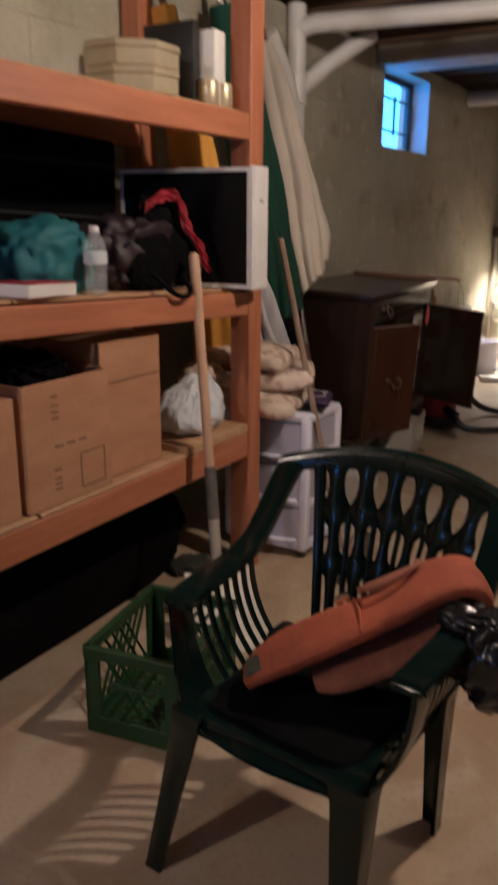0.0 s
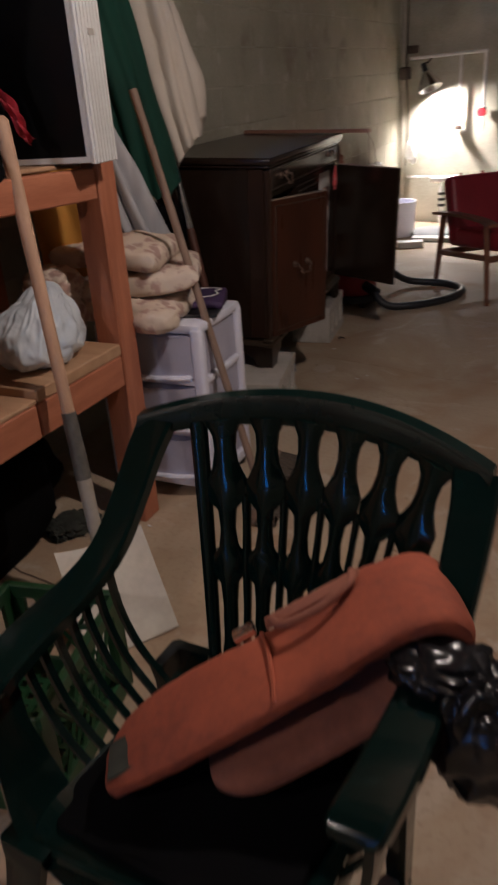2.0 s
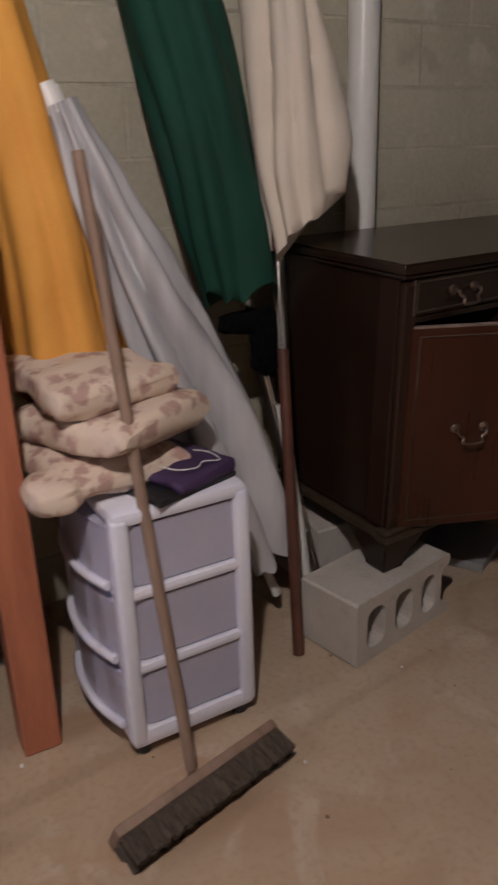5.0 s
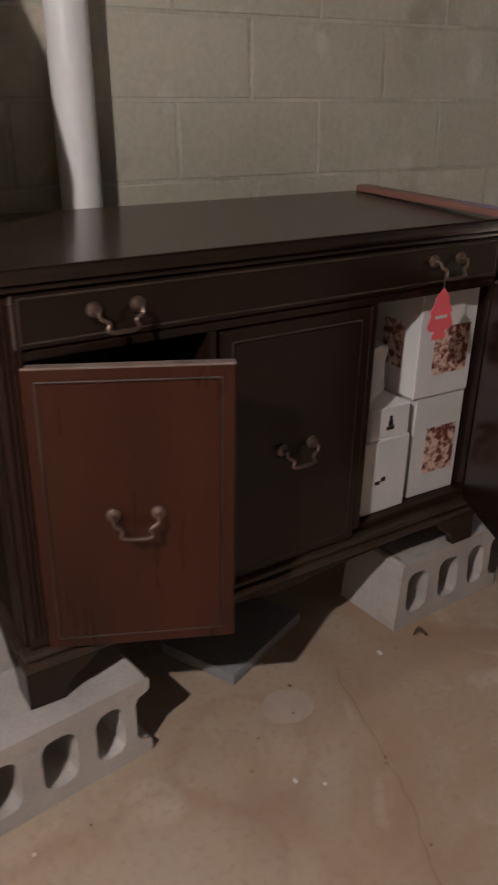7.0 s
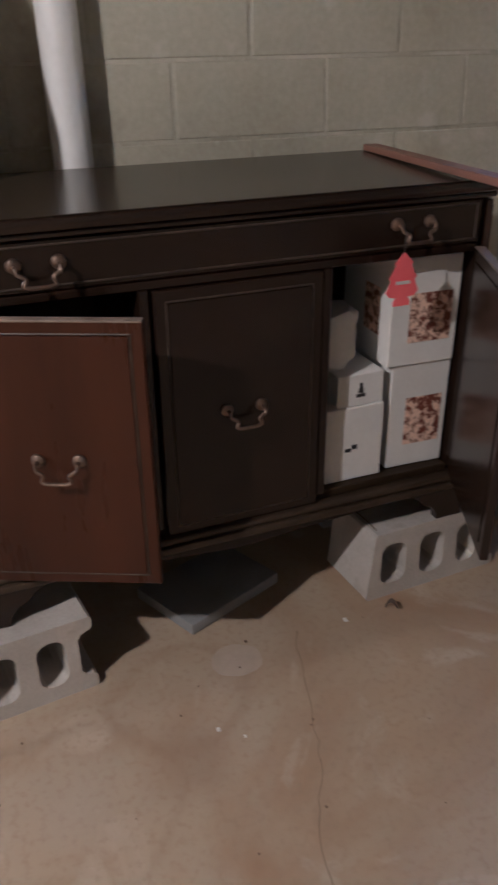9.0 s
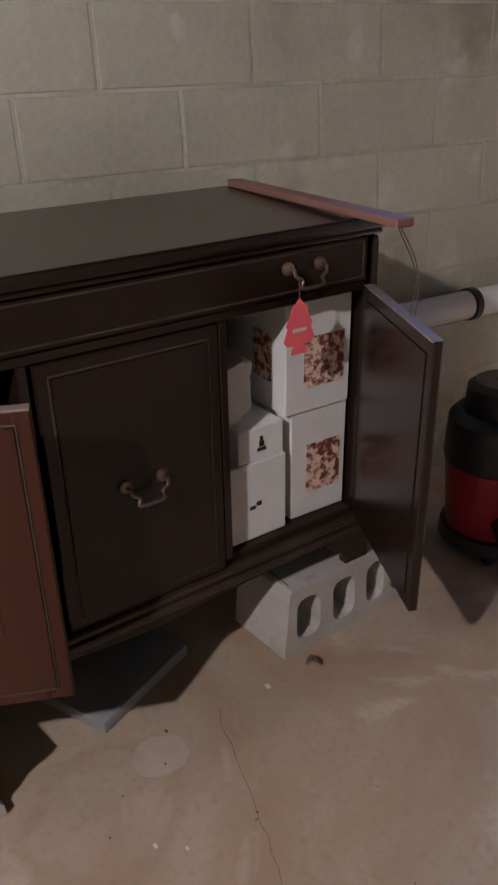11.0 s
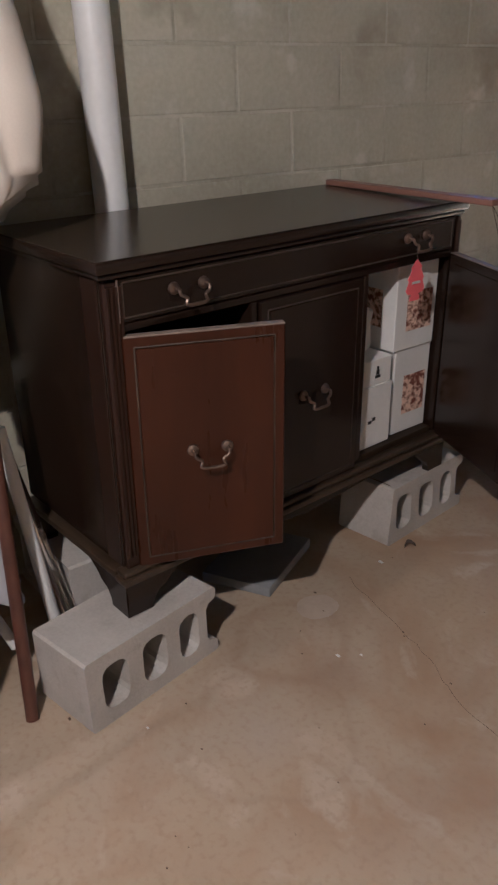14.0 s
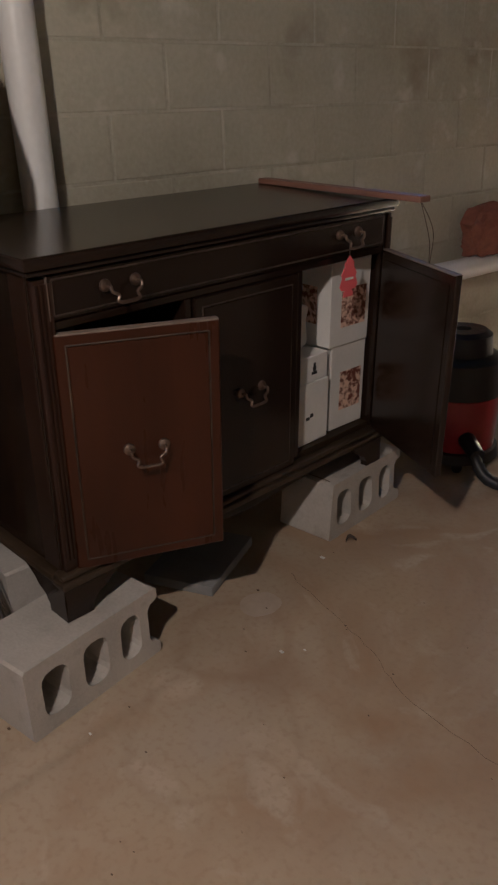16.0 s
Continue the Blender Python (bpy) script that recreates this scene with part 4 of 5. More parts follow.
for name, place, size, amp, freq, sub, seed in (("pouch", (0, 0, 0), (0.060, 0.058, 0.085), 0.26, 3.6, 5, 7), ("corner", (0.05, 0.0, -0.075), (0.026, 0.03, 0.03), 0.3, 4.0, 4, 3), ("gathered_top", (-0.05, 0.02, 0.070), (0.06, 0.045, 0.025), 0.3, 4.0, 4, 5)):
    bm = bmesh.new()
    for v in lumpy(bm, place, size, amp, freq, sub, None, seed):
        # crumpled film with sharp little creases
        v.co += (v.co - Vector(place)).normalized() * 0.012 * (noise.voronoi(v.co * 28)[0][0] - 0.4)
    part(name, bm, "black_vinyl", sack, sharp=60)


# ---- the milk crate ----
def milk_crate(m):
    ob = thing("milk_crate", m, "green plastic milk crate with lattice sides", "crate")
    Wx, Wy, H, t = 0.285, 0.39, 0.265, 0.012

    def side_wall(at, L):
        bm = bmesh.new()
        box(bm, (0, 0, 0), (L, t, 0.055), 0.002, 1)
        box(bm, (0, -0.004, H - 0.035), (L, t + 0.004, H), 0.003, 1)
        box(bm, (0, 0, 0.05), (0.045, t, H - 0.03), 0.002, 1)
        box(bm, (L - 0.045, 0, 0.05), (L, t, H - 0.03), 0.002, 1)
        rim = part("side", bm, "crate_green", ob, smooth=False, at=at)
        n = max(5, round((L - 0.09) / 0.0388))
        for k in range(n + 3):
            for s in (1, -1):
                x0 = 0.045 + (L - 0.09) * (k - 1.5) / n
                a, b = Vector((x0, t / 2, 0.052)), Vector((x0 + s * 0.115, t / 2, H - 0.032))
                if min(a.x, b.x) < 0.03 or max(a.x, b.x) > L - 0.03:
                    continue
                part("bar", tubem([a, b], 0.0055, 4), "crate_green", rim, smooth=False)
        part("grip_bar", boxm((L / 2 - 0.065, 0.001, 0.150), (L / 2 + 0.065, t - 0.001, 0.165), 0.002, 1), "crate_green", rim)

    side_wall(Matrix(), Wx)
    side_wall(pose(0, Wy - t, 0), Wx)
    side_wall(pose(t, 0, 0, 0, 0, 90), Wy)
    side_wall(pose(Wx, 0, 0, 0, 0, 90), Wy)
    for k in range(8):
        p = 0.015 + (Wx - 0.03) * k / 7
        part("bottom_slat", boxm((p - 0.008, 0.01, 0.012), (p + 0.008, Wy - 0.01, 0.020)), "crate_green", ob, smooth=False)
    for k in range(11):
        p = 0.015 + (Wy - 0.03) * k / 10
        part("bottom_slat", boxm((0.01, p - 0.008, 0.013), (Wx - 0.01, p + 0.008, 0.019)), "crate_green", ob, smooth=False)
    return ob


milk_crate(pose(-1.482, 1.325, 0, 0, 0, 11))

# ---- drawer tower ----
cart = thing("drawer_tower", pose(-1.692, 2.778, 0, 0, 0, 1), "white plastic three-drawer tower on castors with clear drawers", "drawer unit")
for z0, z1 in ((0.032, 0.075), (0.222, 0.248), (0.405, 0.431), (0.580, 0.612)):
    part("tray", boxm((-0.195, -0.155, z0), (0.195, 0.155, z1), 0.010), "white_plastic", cart)
for x in (-0.178, 0.178):
    for y in (-0.140, 0.140):
        part("corner_post", boxm((x - 0.021, y - 0.019, 0.04), (x + 0.021, y + 0.019, 0.60), 0.012, 3), "white_plastic", cart)
for z0, z1 in ((0.077, 0.221), (0.250, 0.404), (0.433, 0.579)):
    bm = bmesh.new()
    rings = []
    for z in (z0 + 0.003, z1 - 0.004):
        r = []
        for k in range(13):
            h = -1 + 2 * k / 12
            r.append(Vector((h * 0.160, -0.155 - 0.028 * (1 - h * h), z)))
        rings.append(r + [Vector((0.184, -0.10, z)), Vector((0.184, 0.146, z)), Vector((-0.184, 0.146, z)), Vector((-0.184, -0.10, z))])
    loft(bm, rings)
    d = part("drawer", bm, "clear_drawer", cart, "translucent clear plastic drawer", smooth=True, sharp=40)
    bm = bmesh.new()
    p = [(-0.155 + 0.31 * k / 12, -0.163 - 0.028 * (1 - (-1 + k / 6) ** 2), z0 + 0.006) for k in range(13)]
    tube(bm, p, 0.010, 8)
    part("lip", bm, "white_plastic", d)
for x in (-0.165, 0.165):
    for y in (-0.125, 0.125):
        part("castor", lathem([(0.012, 0.0), (0.018, 0.006), (0.018, 0.026), (0.010, 0.034)], 12, (x, y, 0)), "black_plastic", cart)


def fold(name, m, rx, ry, rz, seed, material, label, category, flat=0.0):
    """One folded layer of thick cloth with rolled edges."""
    bm = bmesh.new()
    rings = []
    n = 40
    for i in range(n + 1):
        x = -rx + 2 * rx * i / n
        e = max(0.35, (1 - abs(2 * i / n - 1) ** 12) ** 0.5)
        ring = []
        for k in range(44):
            a = 2 * math.pi * k / 44
            cy = math.copysign(abs(math.cos(a)) ** 0.35, math.cos(a)) * ry * (0.93 + 0.07 * e)
            cz = math.copysign(abs(math.sin(a)) ** 0.55, math.sin(a)) * rz * e
            p = Vector((x, cy, cz))
            p += noise.noise_vector(p * 5 + Vector((seed, seed, 0))) * 0.026 + noise.noise_vector(p * 15 + Vector((0, seed, 0))) * 0.012 + noise.noise_vector(p * 38 + Vector((0, seed, 0))) * 0.004
            p.z = max(p.z, -rz * 0.9)
            ring.append(p)
        rings.append(ring)
    loft(bm, rings)
    return single(name, bm, material, m, label, category, "folded bedding on the drawers")


single("folder", boxm((-0.15, -0.11, 0), (0.15, 0.11, 0.012), 0.002, 1), "black_plastic", pose(-1.655, 2.785, 0.612, 0, 0, 17), "thin black folder on the drawer tower", "folder")
bm = bmesh.new()
box(bm, (-0.12, -0.085, 0), (0.12, 0.085, 0.03), 0.012)
bmesh.ops.subdivide_edges(bm, edges=bm.edges[:], cuts=5, use_grid_fill=True)
for v in bm.verts:
    v.co.z = max(0.0, v.co.z + 0.012 * noise.noise(v.co * 14))
purple = single("purple_cloth", bm, "purple_cloth", pose(-1.625, 2.815, 0.625, 0, 0, 20), "crumpled purple cloth under the bedding", "cloth")
part("drawstring", tubem(smooth_path([(0.03, -0.06, 0.036), (0.075, -0.052, 0.036), (0.10, -0.02, 0.037), (0.085, 0.015, 0.036), (0.105, 0.045, 0.035), (0.06, 0.062, 0.036), (0.02, 0.05, 0.036)], 6), 0.0015, 6), "paper", purple, "thin white drawstring")
fold("quilt", pose(-1.755, 2.665, 0.660, 0, 3, 12), 0.185, 0.150, 0.040, 1, "blanket", "cream quilt with brown flower print, folded", "quilt")
fold("quilt", pose(-1.735, 2.715, 0.742, 2, -3, 26), 0.190, 0.155, 0.040, 4, "blanket", "cream quilt with brown flower print, folded on top", "quilt")
fold("quilt", pose(-1.79, 2.69, 0.828, 0, 4, 14), 0.165, 0.140, 0.042, 8, "blanket", "cream quilt with brown flower print, topmost fold", "quilt")
bm = bmesh.new()
lumpy(bm, (0, 0, 0.035), (0.075, 0.060, 0.038), 0.12, 3, 4, 0.0, 3)
single("quilt_corner", bm, "blanket", pose(-1.60, 2.545, 0.613), "rolled corner of a flower-print quilt", "quilt")


# ---- closed umbrellas against the wall ----
def umbrella(name, low, high, start, end, radii, material, label, folds=9, pole="pole_brown", pole_r=0.014, seed=0, offset=(0, 0), depth=0.10, slant=0.0):
    low, high = Vector(low), Vector(high)
    ob = thing(name, Matrix.Translation(low), label, "umbrella", "closed umbrellas by the wall")
    ax = high - low
    u, v = frame_along(ax)
    part("pole", tubem([(0, 0, 0), ax], pole_r, 12), pole, ob)
    bm = bmesh.new()
    rings, steps = [], 34
    for i in range(steps + 1):
        f = i / steps
        g = f * (len(radii) - 1)
        k = min(int(g), len(radii) - 2)
        g -= k
        g = g * g * (3 - 2 * g)
        r = radii[k] * (1 - g) + radii[k + 1] * g
        c = ax * (start + (end - start) * f) + u * offset[0] * (1 - f) + v * offset[1] * (1 - f)
        ring = []
        for j in range(72):
            a = 2 * math.pi * j / 72
            w = a + 0.5 * noise.noise(Vector((f * 2, seed, 0))) + 0.25 * math.sin(2 * a + f * 3 + seed)
            rr = r * (0.86 + (depth + 0.10 * noise.noise(Vector((math.cos(a) * 2, math.sin(a) * 2, seed)))) * (abs(math.sin(w * folds / 2)) * 2 - 1) * (1 - 0.5 * f) + 0.20 * noise.noise(Vector((math.cos(a) * 1.5, math.sin(a) * 1.5, f * 3 + seed * 7))))
            p = c + (u * math.cos(a) + v * math.sin(a)) * rr
            if i == 0:
                p += ax.normalized() * (0.03 if name == "beige_umbrella" else 0.06) * noise.noise(Vector((math.cos(a) * 2, math.sin(a) * 2, seed)))
            p += ax.normalized() * slant * math.cos(a) * (1 - f) ** 4
            ring.append(p)
        rings.append(ring)
    loft(bm, rings)
    part("canopy", bm, material, ob, sharp=80)
    return ob


ug = umbrella("grey_umbrella", (-1.805, 3.185, 0.09), (-1.95, 2.74, 1.42), 0.10, 0.975, [0.080, 0.105, 0.112, 0.102, 0.085, 0.065, 0.038], "grey_cloth", "silver-grey closed parasol leaning against the wall", 7, "pvc", 0.013, 3, depth=0.42)
part("cap", tubem([(-0.150, -0.444, 1.275), (-0.156, -0.464, 1.335)], [0.034, 0.026], 14), "pvc", ug, "white plastic cap")
umbrella("yellow_umbrella", (-1.90, 2.73, 0.62), (-2.13, 2.57, 2.15), 0.10, 0.98, [0.155, 0.14, 0.115, 0.10, 0.08, 0.05], "yellow_cloth", "closed orange-yellow parasol leaning against the wall", 5, "pole_brown", 0.014, 1)
umbrella("green_umbrella", (-1.848, 3.365, 0.0), (-2.14, 2.965, 2.25), 0.415, 0.98, [0.10, 0.118, 0.124, 0.126, 0.122, 0.105, 0.06], "green_cloth", "dark green closed market umbrella leaning against the wall", 7, "chrome", 0.021, 5, (-0.05, 0.0))
ub = umbrella("beige_umbrella", (-1.640, 3.152, 0.0), (-2.185, 3.388, 2.2), 0.495, 0.97, [0.110, 0.132, 0.125, 0.112, 0.098, 0.075, 0.045], "beige_cloth", "beige closed market umbrella leaning against the wall", 8, "pole_brown", 0.0155, 8, (0.075, 0.0), slant=0.085)
ax = Vector((-0.545, 0.236, 2.2))
part("sleeve", tubem([ax * 0.36, ax * 0.47], 0.017, 14), "chrome", ub, "polished metal sleeve")
bm = bmesh.new()
lumpy(bm, (-0.04, -0.15, 0.80), (0.032, 0.04, 0.085), 0.35, 5, 4, None, 71)
lumpy(bm, (-0.06, -0.19, 0.86), (0.03, 0.09, 0.03), 0.3, 5, 3, None, 72)
part("strap", bm, "black_cloth", bpy.data.objects["green_umbrella"], "black tie straps under the canopy")
single("white_pole", tubem([(-1.81, 3.305, 0.0), (-1.89, 3.262, 0.62)], 0.016, 12), "pvc", Matrix(), "white plastic pole leaning behind a block", "pole")

# ---- push broom and shovel ----
broom = thing("push_broom", pose(-1.345, 2.705, 0, 0, 0, 104), "worn push broom with a wooden handle and dusty bristles", "broom")
bm = bmesh.new()
box(bm, (-0.215, -0.035, 0.062), (0.215, 0.035, 0.086), 0.006)
TIP = pose(0, -0.005, 0.042, -62, 0, 0) @ pose(0, 0, -0.075)
part("head", bm, "broom_wood", broom, at=TIP)
bm = bmesh.new()
random.seed(3)
for k in range(46):
    for r in range(3):
        x, y = -0.208 + 0.416 * k / 45, -0.026 + 0.026 * r
        sp = 0.012 * (r - 1) + random.uniform(-0.006, 0.006)
        tube(bm, [(x, y, 0.064), (x + random.uniform(-0.006, 0.006), y + sp, random.uniform(0.0, 0.006))], [0.006, 0.0085], 5)
part("bristles", bm, "bristle", broom, smooth=False, at=TIP)
inv = broom.matrix_basis.inverted()
part("handle", tubem([inv @ Vector((-1.368, 2.705, 0.052)), inv @ Vector((-1.673, 2.692, 1.287))], 0.0125, 12), "broom_wood", broom)

shovel = thing("square_shovel", pose(-1.493, 1.984, 0), "square-mouth shovel with a long wooden handle leaning on the shelf", "shovel")
a, b = Vector((0.0, 0.0, 0.20)), Vector((-0.175, 0.127, 1.252))
part("handle", tubem([a + (b - a) * 0.34, a + (b - a) * 0.6, b - (b - a) * 0.01, b], [0.0165, 0.0165, 0.018, 0.010], 14), "shovel_wood", shovel)
part("taped_ferrule", tubem([a + (b - a) * 0.18, a + (b - a) * 0.345], [0.021, 0.019], 14), "tape", shovel, "ferrule wrapped in dark tape")
part("socket", tubem([a - Vector((0, 0, 0.03)), a + (b - a) * 0.18], [0.017, 0.020], 14), "steel_dull", shovel)
bm = bmesh.new()
rings = []
for k in range(9):
    f = k / 8
    c = Vector((0.153 * f, -0.108 * f, 0.212 - 0.206 * f))
    s = Vector((0.57, 0.81, 0)).normalized()
    ring = []
    for j in range(9):
        h = -1 + 2 * j / 8
        ring.append(c + s * h * 0.12 + Vector((0, 0, 0.016 * h * h * (1 - f * 0.6))))
    rings.append(ring + [q - Vector((0, 0, 0.003)) for q in ring[::-1]])
loft(bm, rings)
part("blade", bm, "steel_dull", shovel, "worn pale steel blade")

bm = bmesh.new()
lumpy(bm, (0, 0, 0.026), (0.055, 0.062, 0.032), 0.25, 4, 4, 0.0, 6)
lumpy(bm, (-0.055, 0.0, 0.022), (0.030, 0.058, 0.028), 0.3, 5, 4, 0.0, 8)
for k in range(4):
    lumpy(bm, (0.055 + 0.006 * (k % 2), -0.042 + 0.028 * k, 0.020 + 0.006 * (k % 2)), (0.036, 0.014, 0.018), 0.2, 4, 3, 0.0, k)
lumpy(bm, (0.0, 0.062, 0.018), (0.040, 0.018, 0.018), 0.2, 4, 3, 0.0, 21)
single("work_glove", bm, "glove", pose(-1.845, 2.295, 0, 0, 0, 55), "dirty dark work glove lying on the floor", "glove")


# ---- things on the rack ----

def shelf_top(y):
    """The sagging middle shelf's upper face."""
    return 1.1435 - (y - 1.85) * 0.041

# black-faced panel with a ribbed white edge
scr = thing("framed_screen", pose(-1.575, 2.312, shelf_top(2.37) + 0.005, 0, 0, 186.5), "black-faced flat screen panel with a ribbed white edge", "screen panel")
part("casing", boxm((0, -0.108, 0), (0.52, 0, 0.40), 0.003, 1), "black_plastic", scr)
bm = bmesh.new()
for lo, hi in (((0, 0, 0), (0.52, 0.004, 0.014)), ((0, 0, 0.386), (0.52, 0.004, 0.40)), ((0.506, 0, 0.014), (0.52, 0.004, 0.386)), ((0, 0, 0.014), (0.012, 0.004, 0.386))):
    box(bm, lo, hi)
part("bezel", bm, "panel_white", scr, "thin white surround", smooth=False)
part("screen", boxm((0.014, 0.0, 0.016), (0.504, 0.002, 0.384)), "panel_black", scr, smooth=False)
bm = bmesh.new()
box(bm, (-0.010, -0.112, -0.004), (0.0, 0.004, 0.404), 0.002, 1)
for k in range(7):
    box(bm, (-0.016, -0.108 + k * 0.0158, -0.004), (-0.009, -0.108 + k * 0.0158 + 0.011, 0.404), 0.002, 1)
part("ribbed_edge", bm, "panel_white", scr, "white ribbed plastic edge")
part("label", boxm((-0.0175, -0.066, 0.285), (-0.0162, -0.036, 0.30)), "cinder", scr, smooth=False)


def carton(name, lo, hi, label, flaps, rz=0, slit=True):
    c = Vector(((lo[0] + hi[0]) / 2, (lo[1] + hi[1]) / 2, lo[2]))
    ob = thing(name, pose(*c, 0, 0, rz), label, "cardboard box", "cartons on the shelf")
    w, d, h, t = (hi[0] - lo[0]) / 2, (hi[1] - lo[1]) / 2, hi[2] - lo[2], 0.004
    walls = [((-w, -d, 0), (w, d, t)), ((w - t, -d, t), (w, d, h)), ((-w, -d, t), (-w + t, d, h)), ((-w + t, -d, t), (w - t, -d + t, h)), ((-w + t, d - t, t), (w - t, d, h))]
    if not flaps:
        walls.append(((-w + t, -d + t, h - t), (w - t, d - t, h - 0.0005)))
    for a, b in walls:
        part("panel", boxm(a, b, 0.0015, 1), "cardboard", ob, smooth=False)
    if flaps:
        part("flap", boxm((0, -d, -0.002), (0.13, d, 0.002)), "cardboard", ob, smooth=False, at=pose(-w, 0, h, 0, -60, 0))
    return ob, w, d, h


c1, w, d, h = carton("open_carton", (-2.02, 1.33, 0.594), (-1.650, 1.655, 0.945), "open brown cardboard carton with printed marks", True)
bm = bmesh.new()
for y0, z0, y1, z1 in ((0.035, 0.025, 0.135, 0.029), (0.035, 0.125, 0.135, 0.129), (0.035, 0.029, 0.039, 0.125), (0.131, 0.029, 0.135, 0.125)):
    box(bm, (w, y0, z0), (w + 0.0008, y1, z1))
part("printed_square", bm, "ink", c1, smooth=False)
bm = bmesh.new()
for z in (0.045, 0.06, 0.075, 0.10, 0.245, 0.262, 0.28, 0.305):
    box(bm, (w, -0.066, z), (w + 0.0006, -0.040, z + 0.006))
for y0 in (-0.06, -0.015, 0.03):
    box(bm, (w, y0, 0.165), (w + 0.0008, y0 + 0.032, 0.172))
part("markings", bm, "ink", c1, smooth=False)
c2, w, d, h = carton("tall_carton", (-2.05, 1.665, 0.594), (-1.690, 1.945, 1.010), "tall closed brown cardboard carton", False)
part("lid_edge", boxm((w, -d, h - 0.125), (w + 0.0015, d, h - 0.121)), "ink", c2, smooth=False)
c3, w, d, h = carton("plain_carton", (-2.03, 0.85, 0.594), (-1.660, 1.31, 0.92), "brown cardboard carton at the end of the shelf", False)
bm = bmesh.new()
lumpy(bm, (0, 0, 0.0), (0.14, 0.12, 0.07), 0.4, 6, 4, None, 11)
single("dark_cloth", bm, "black_cloth", pose(-1.84, 1.49, 0.93), "dark cloth stuffed in an open carton", "cloth")

# grocery bag on the lowest shelf
bm = bmesh.new()
vs = lumpy(bm, (0, 0, 0.085), (0.10, 0.138, 0.095), 0.12, 3.0, 6, 0.0, 12)
for v in vs:
    # gathered towards the knot, with creases that run up to it
    f = max(0.0, (v.co.z - 0.05) / 0.12)
    ang = math.atan2(v.co.y, v.co.x)
    q = Vector((math.cos(ang) * 2.6, math.sin(ang) * 2.6, v.co.z * 7))
    k = 1 - 0.40 * min(1, f) ** 1.5 + 0.22 * (0.30 - abs(noise.noise(q))) + 0.10 * (0.3 - abs(noise.noise(q * 2.3 + Vector((5, 1, 0)))))
    v.co = Vector((v.co.x * k, v.co.y * k + 0.045 * f * f, v.co.z * (1 + 0.12 * f) + 0.012 * noise.noise(v.co * 20)))
    # crumpled film: flat facets that meet in creases
    c = Vector((v.co.x, v.co.y, v.co.z * 0.7)) + noise.noise_vector(v.co * 9) * 0.02
    e, g = noise.voronoi(c * 17)[0], noise.voronoi(c * 38 + Vector((3, 7, 1)))[0]
    n = Vector((v.co.x, v.co.y, v.co.z - 0.07)).normalized()
    v.co += n * (0.013 * (e[0] - 0.45) + 0.005 * (g[0] - 0.45) - 0.012 * max(0, 0.25 - (e[1] - e[0])))
    v.co.z = max(0.0, v.co.z)
bag = thing("grocery_bag", pose(-1.76, 2.205, 0.617), "crumpled pale blue-white plastic grocery bag on the shelf", "bag")
part("bag_body", bm, "bag_film", bag, sharp=80)
for s in (-1, 1):
    bm = bmesh.new()
    p = smooth_path([(0.03 * s, 0.02, 0.13), (0.042 * s, 0.05, 0.175), (0.035 * s, 0.09, 0.17), (0.03 * s, 0.12, 0.12), (0.02 * s, 0.11, 0.07)], 5)
    loft(bm, [[q + Vector((-0.012, 0, -0.003)), q + Vector((0.0, 0.002, 0.003)), q + Vector((0.012, 0, -0.003)), q + Vector((0, -0.002, -0.005))] for q in p])
    part("bag_handle", bm, "bag_film", bag, sharp=80)
bm = bmesh.new()
lumpy(bm, (0, 0, 0.055), (0.08, 0.075, 0.065), 0.12, 4, 5, 0.0, 15)
lumpy(bm, (-0.02, 0.02, 0.145), (0.085, 0.085, 0.06), 0.14, 4, 5, None, 18)
single("quilt_end", bm, "blanket", pose(-1.87, 2.44, 0.617), "end of a flower-print quilt on the shelf", "quilt")

# backpack, bottle, teal bag, tray on the middle shelf
pack = thing("backpack", pose(-1.84, 2.00, shelf_top(2.0), 0, 0, 0), "black and dark purple backpack with red trim on the shelf", "backpack")
bm = bmesh.new()
lumpy(bm, (0, -0.01, 0.11), (0.13, 0.20, 0.125), 0.22, 4, 5, 0.0, 21)
part("body", bm, "maroon_cloth", pack)
bm = bmesh.new()
rings = []
p = smooth_path([(0.10, -0.05, 0.255), (0.115, 0.0, 0.285), (0.12, 0.055, 0.30), (0.12, 0.105, 0.285), (0.125, 0.125, 0.225), (0.14, 0.165, 0.16), (0.15, 0.20, 0.10), (0.155, 0.225, 0.05)], 8)
for i, q in enumerate(p):
    f = i / (len(p) - 1)
    wv = (0.034 - 0.018 * f) * (1 + 0.25 * math.sin(i * 0.6) * math.sin(i * 0.21))
    w = Vector((0.1, -0.45 - 0.4 * f, -0.75 + 0.1 * f))
    rings.append([q - w * wv * (a - 0.35) + Vector((0.010 * math.sin(a * 7 + i * 0.45), 0.004 * math.sin(i * 0.5 + a * 5), 0)) for a in (-0.65, -0.3, 0.0, 0.35, 0.7, 1.0)] + [q - w * wv * 0.1 + Vector((-0.02, 0, 0))])
loft(bm, rings)
part("trim", bm, "red_cloth", pack, "shiny red trim")
for place, size, flat, seed in (((0.09, -0.02, 0.09), (0.05, 0.13, 0.09), 0.0, 24), ((0.05, 0.055, 0.19), (0.05, 0.085, 0.10), None, 25), ((0.07, 0.13, 0.10), (0.05, 0.09, 0.10), 0.0, 26)):
    bm = bmesh.new()
    lumpy(bm, place, size, 0.16, 4, 5, flat, seed)
    part("pocket", bm, "black_cloth", pack)
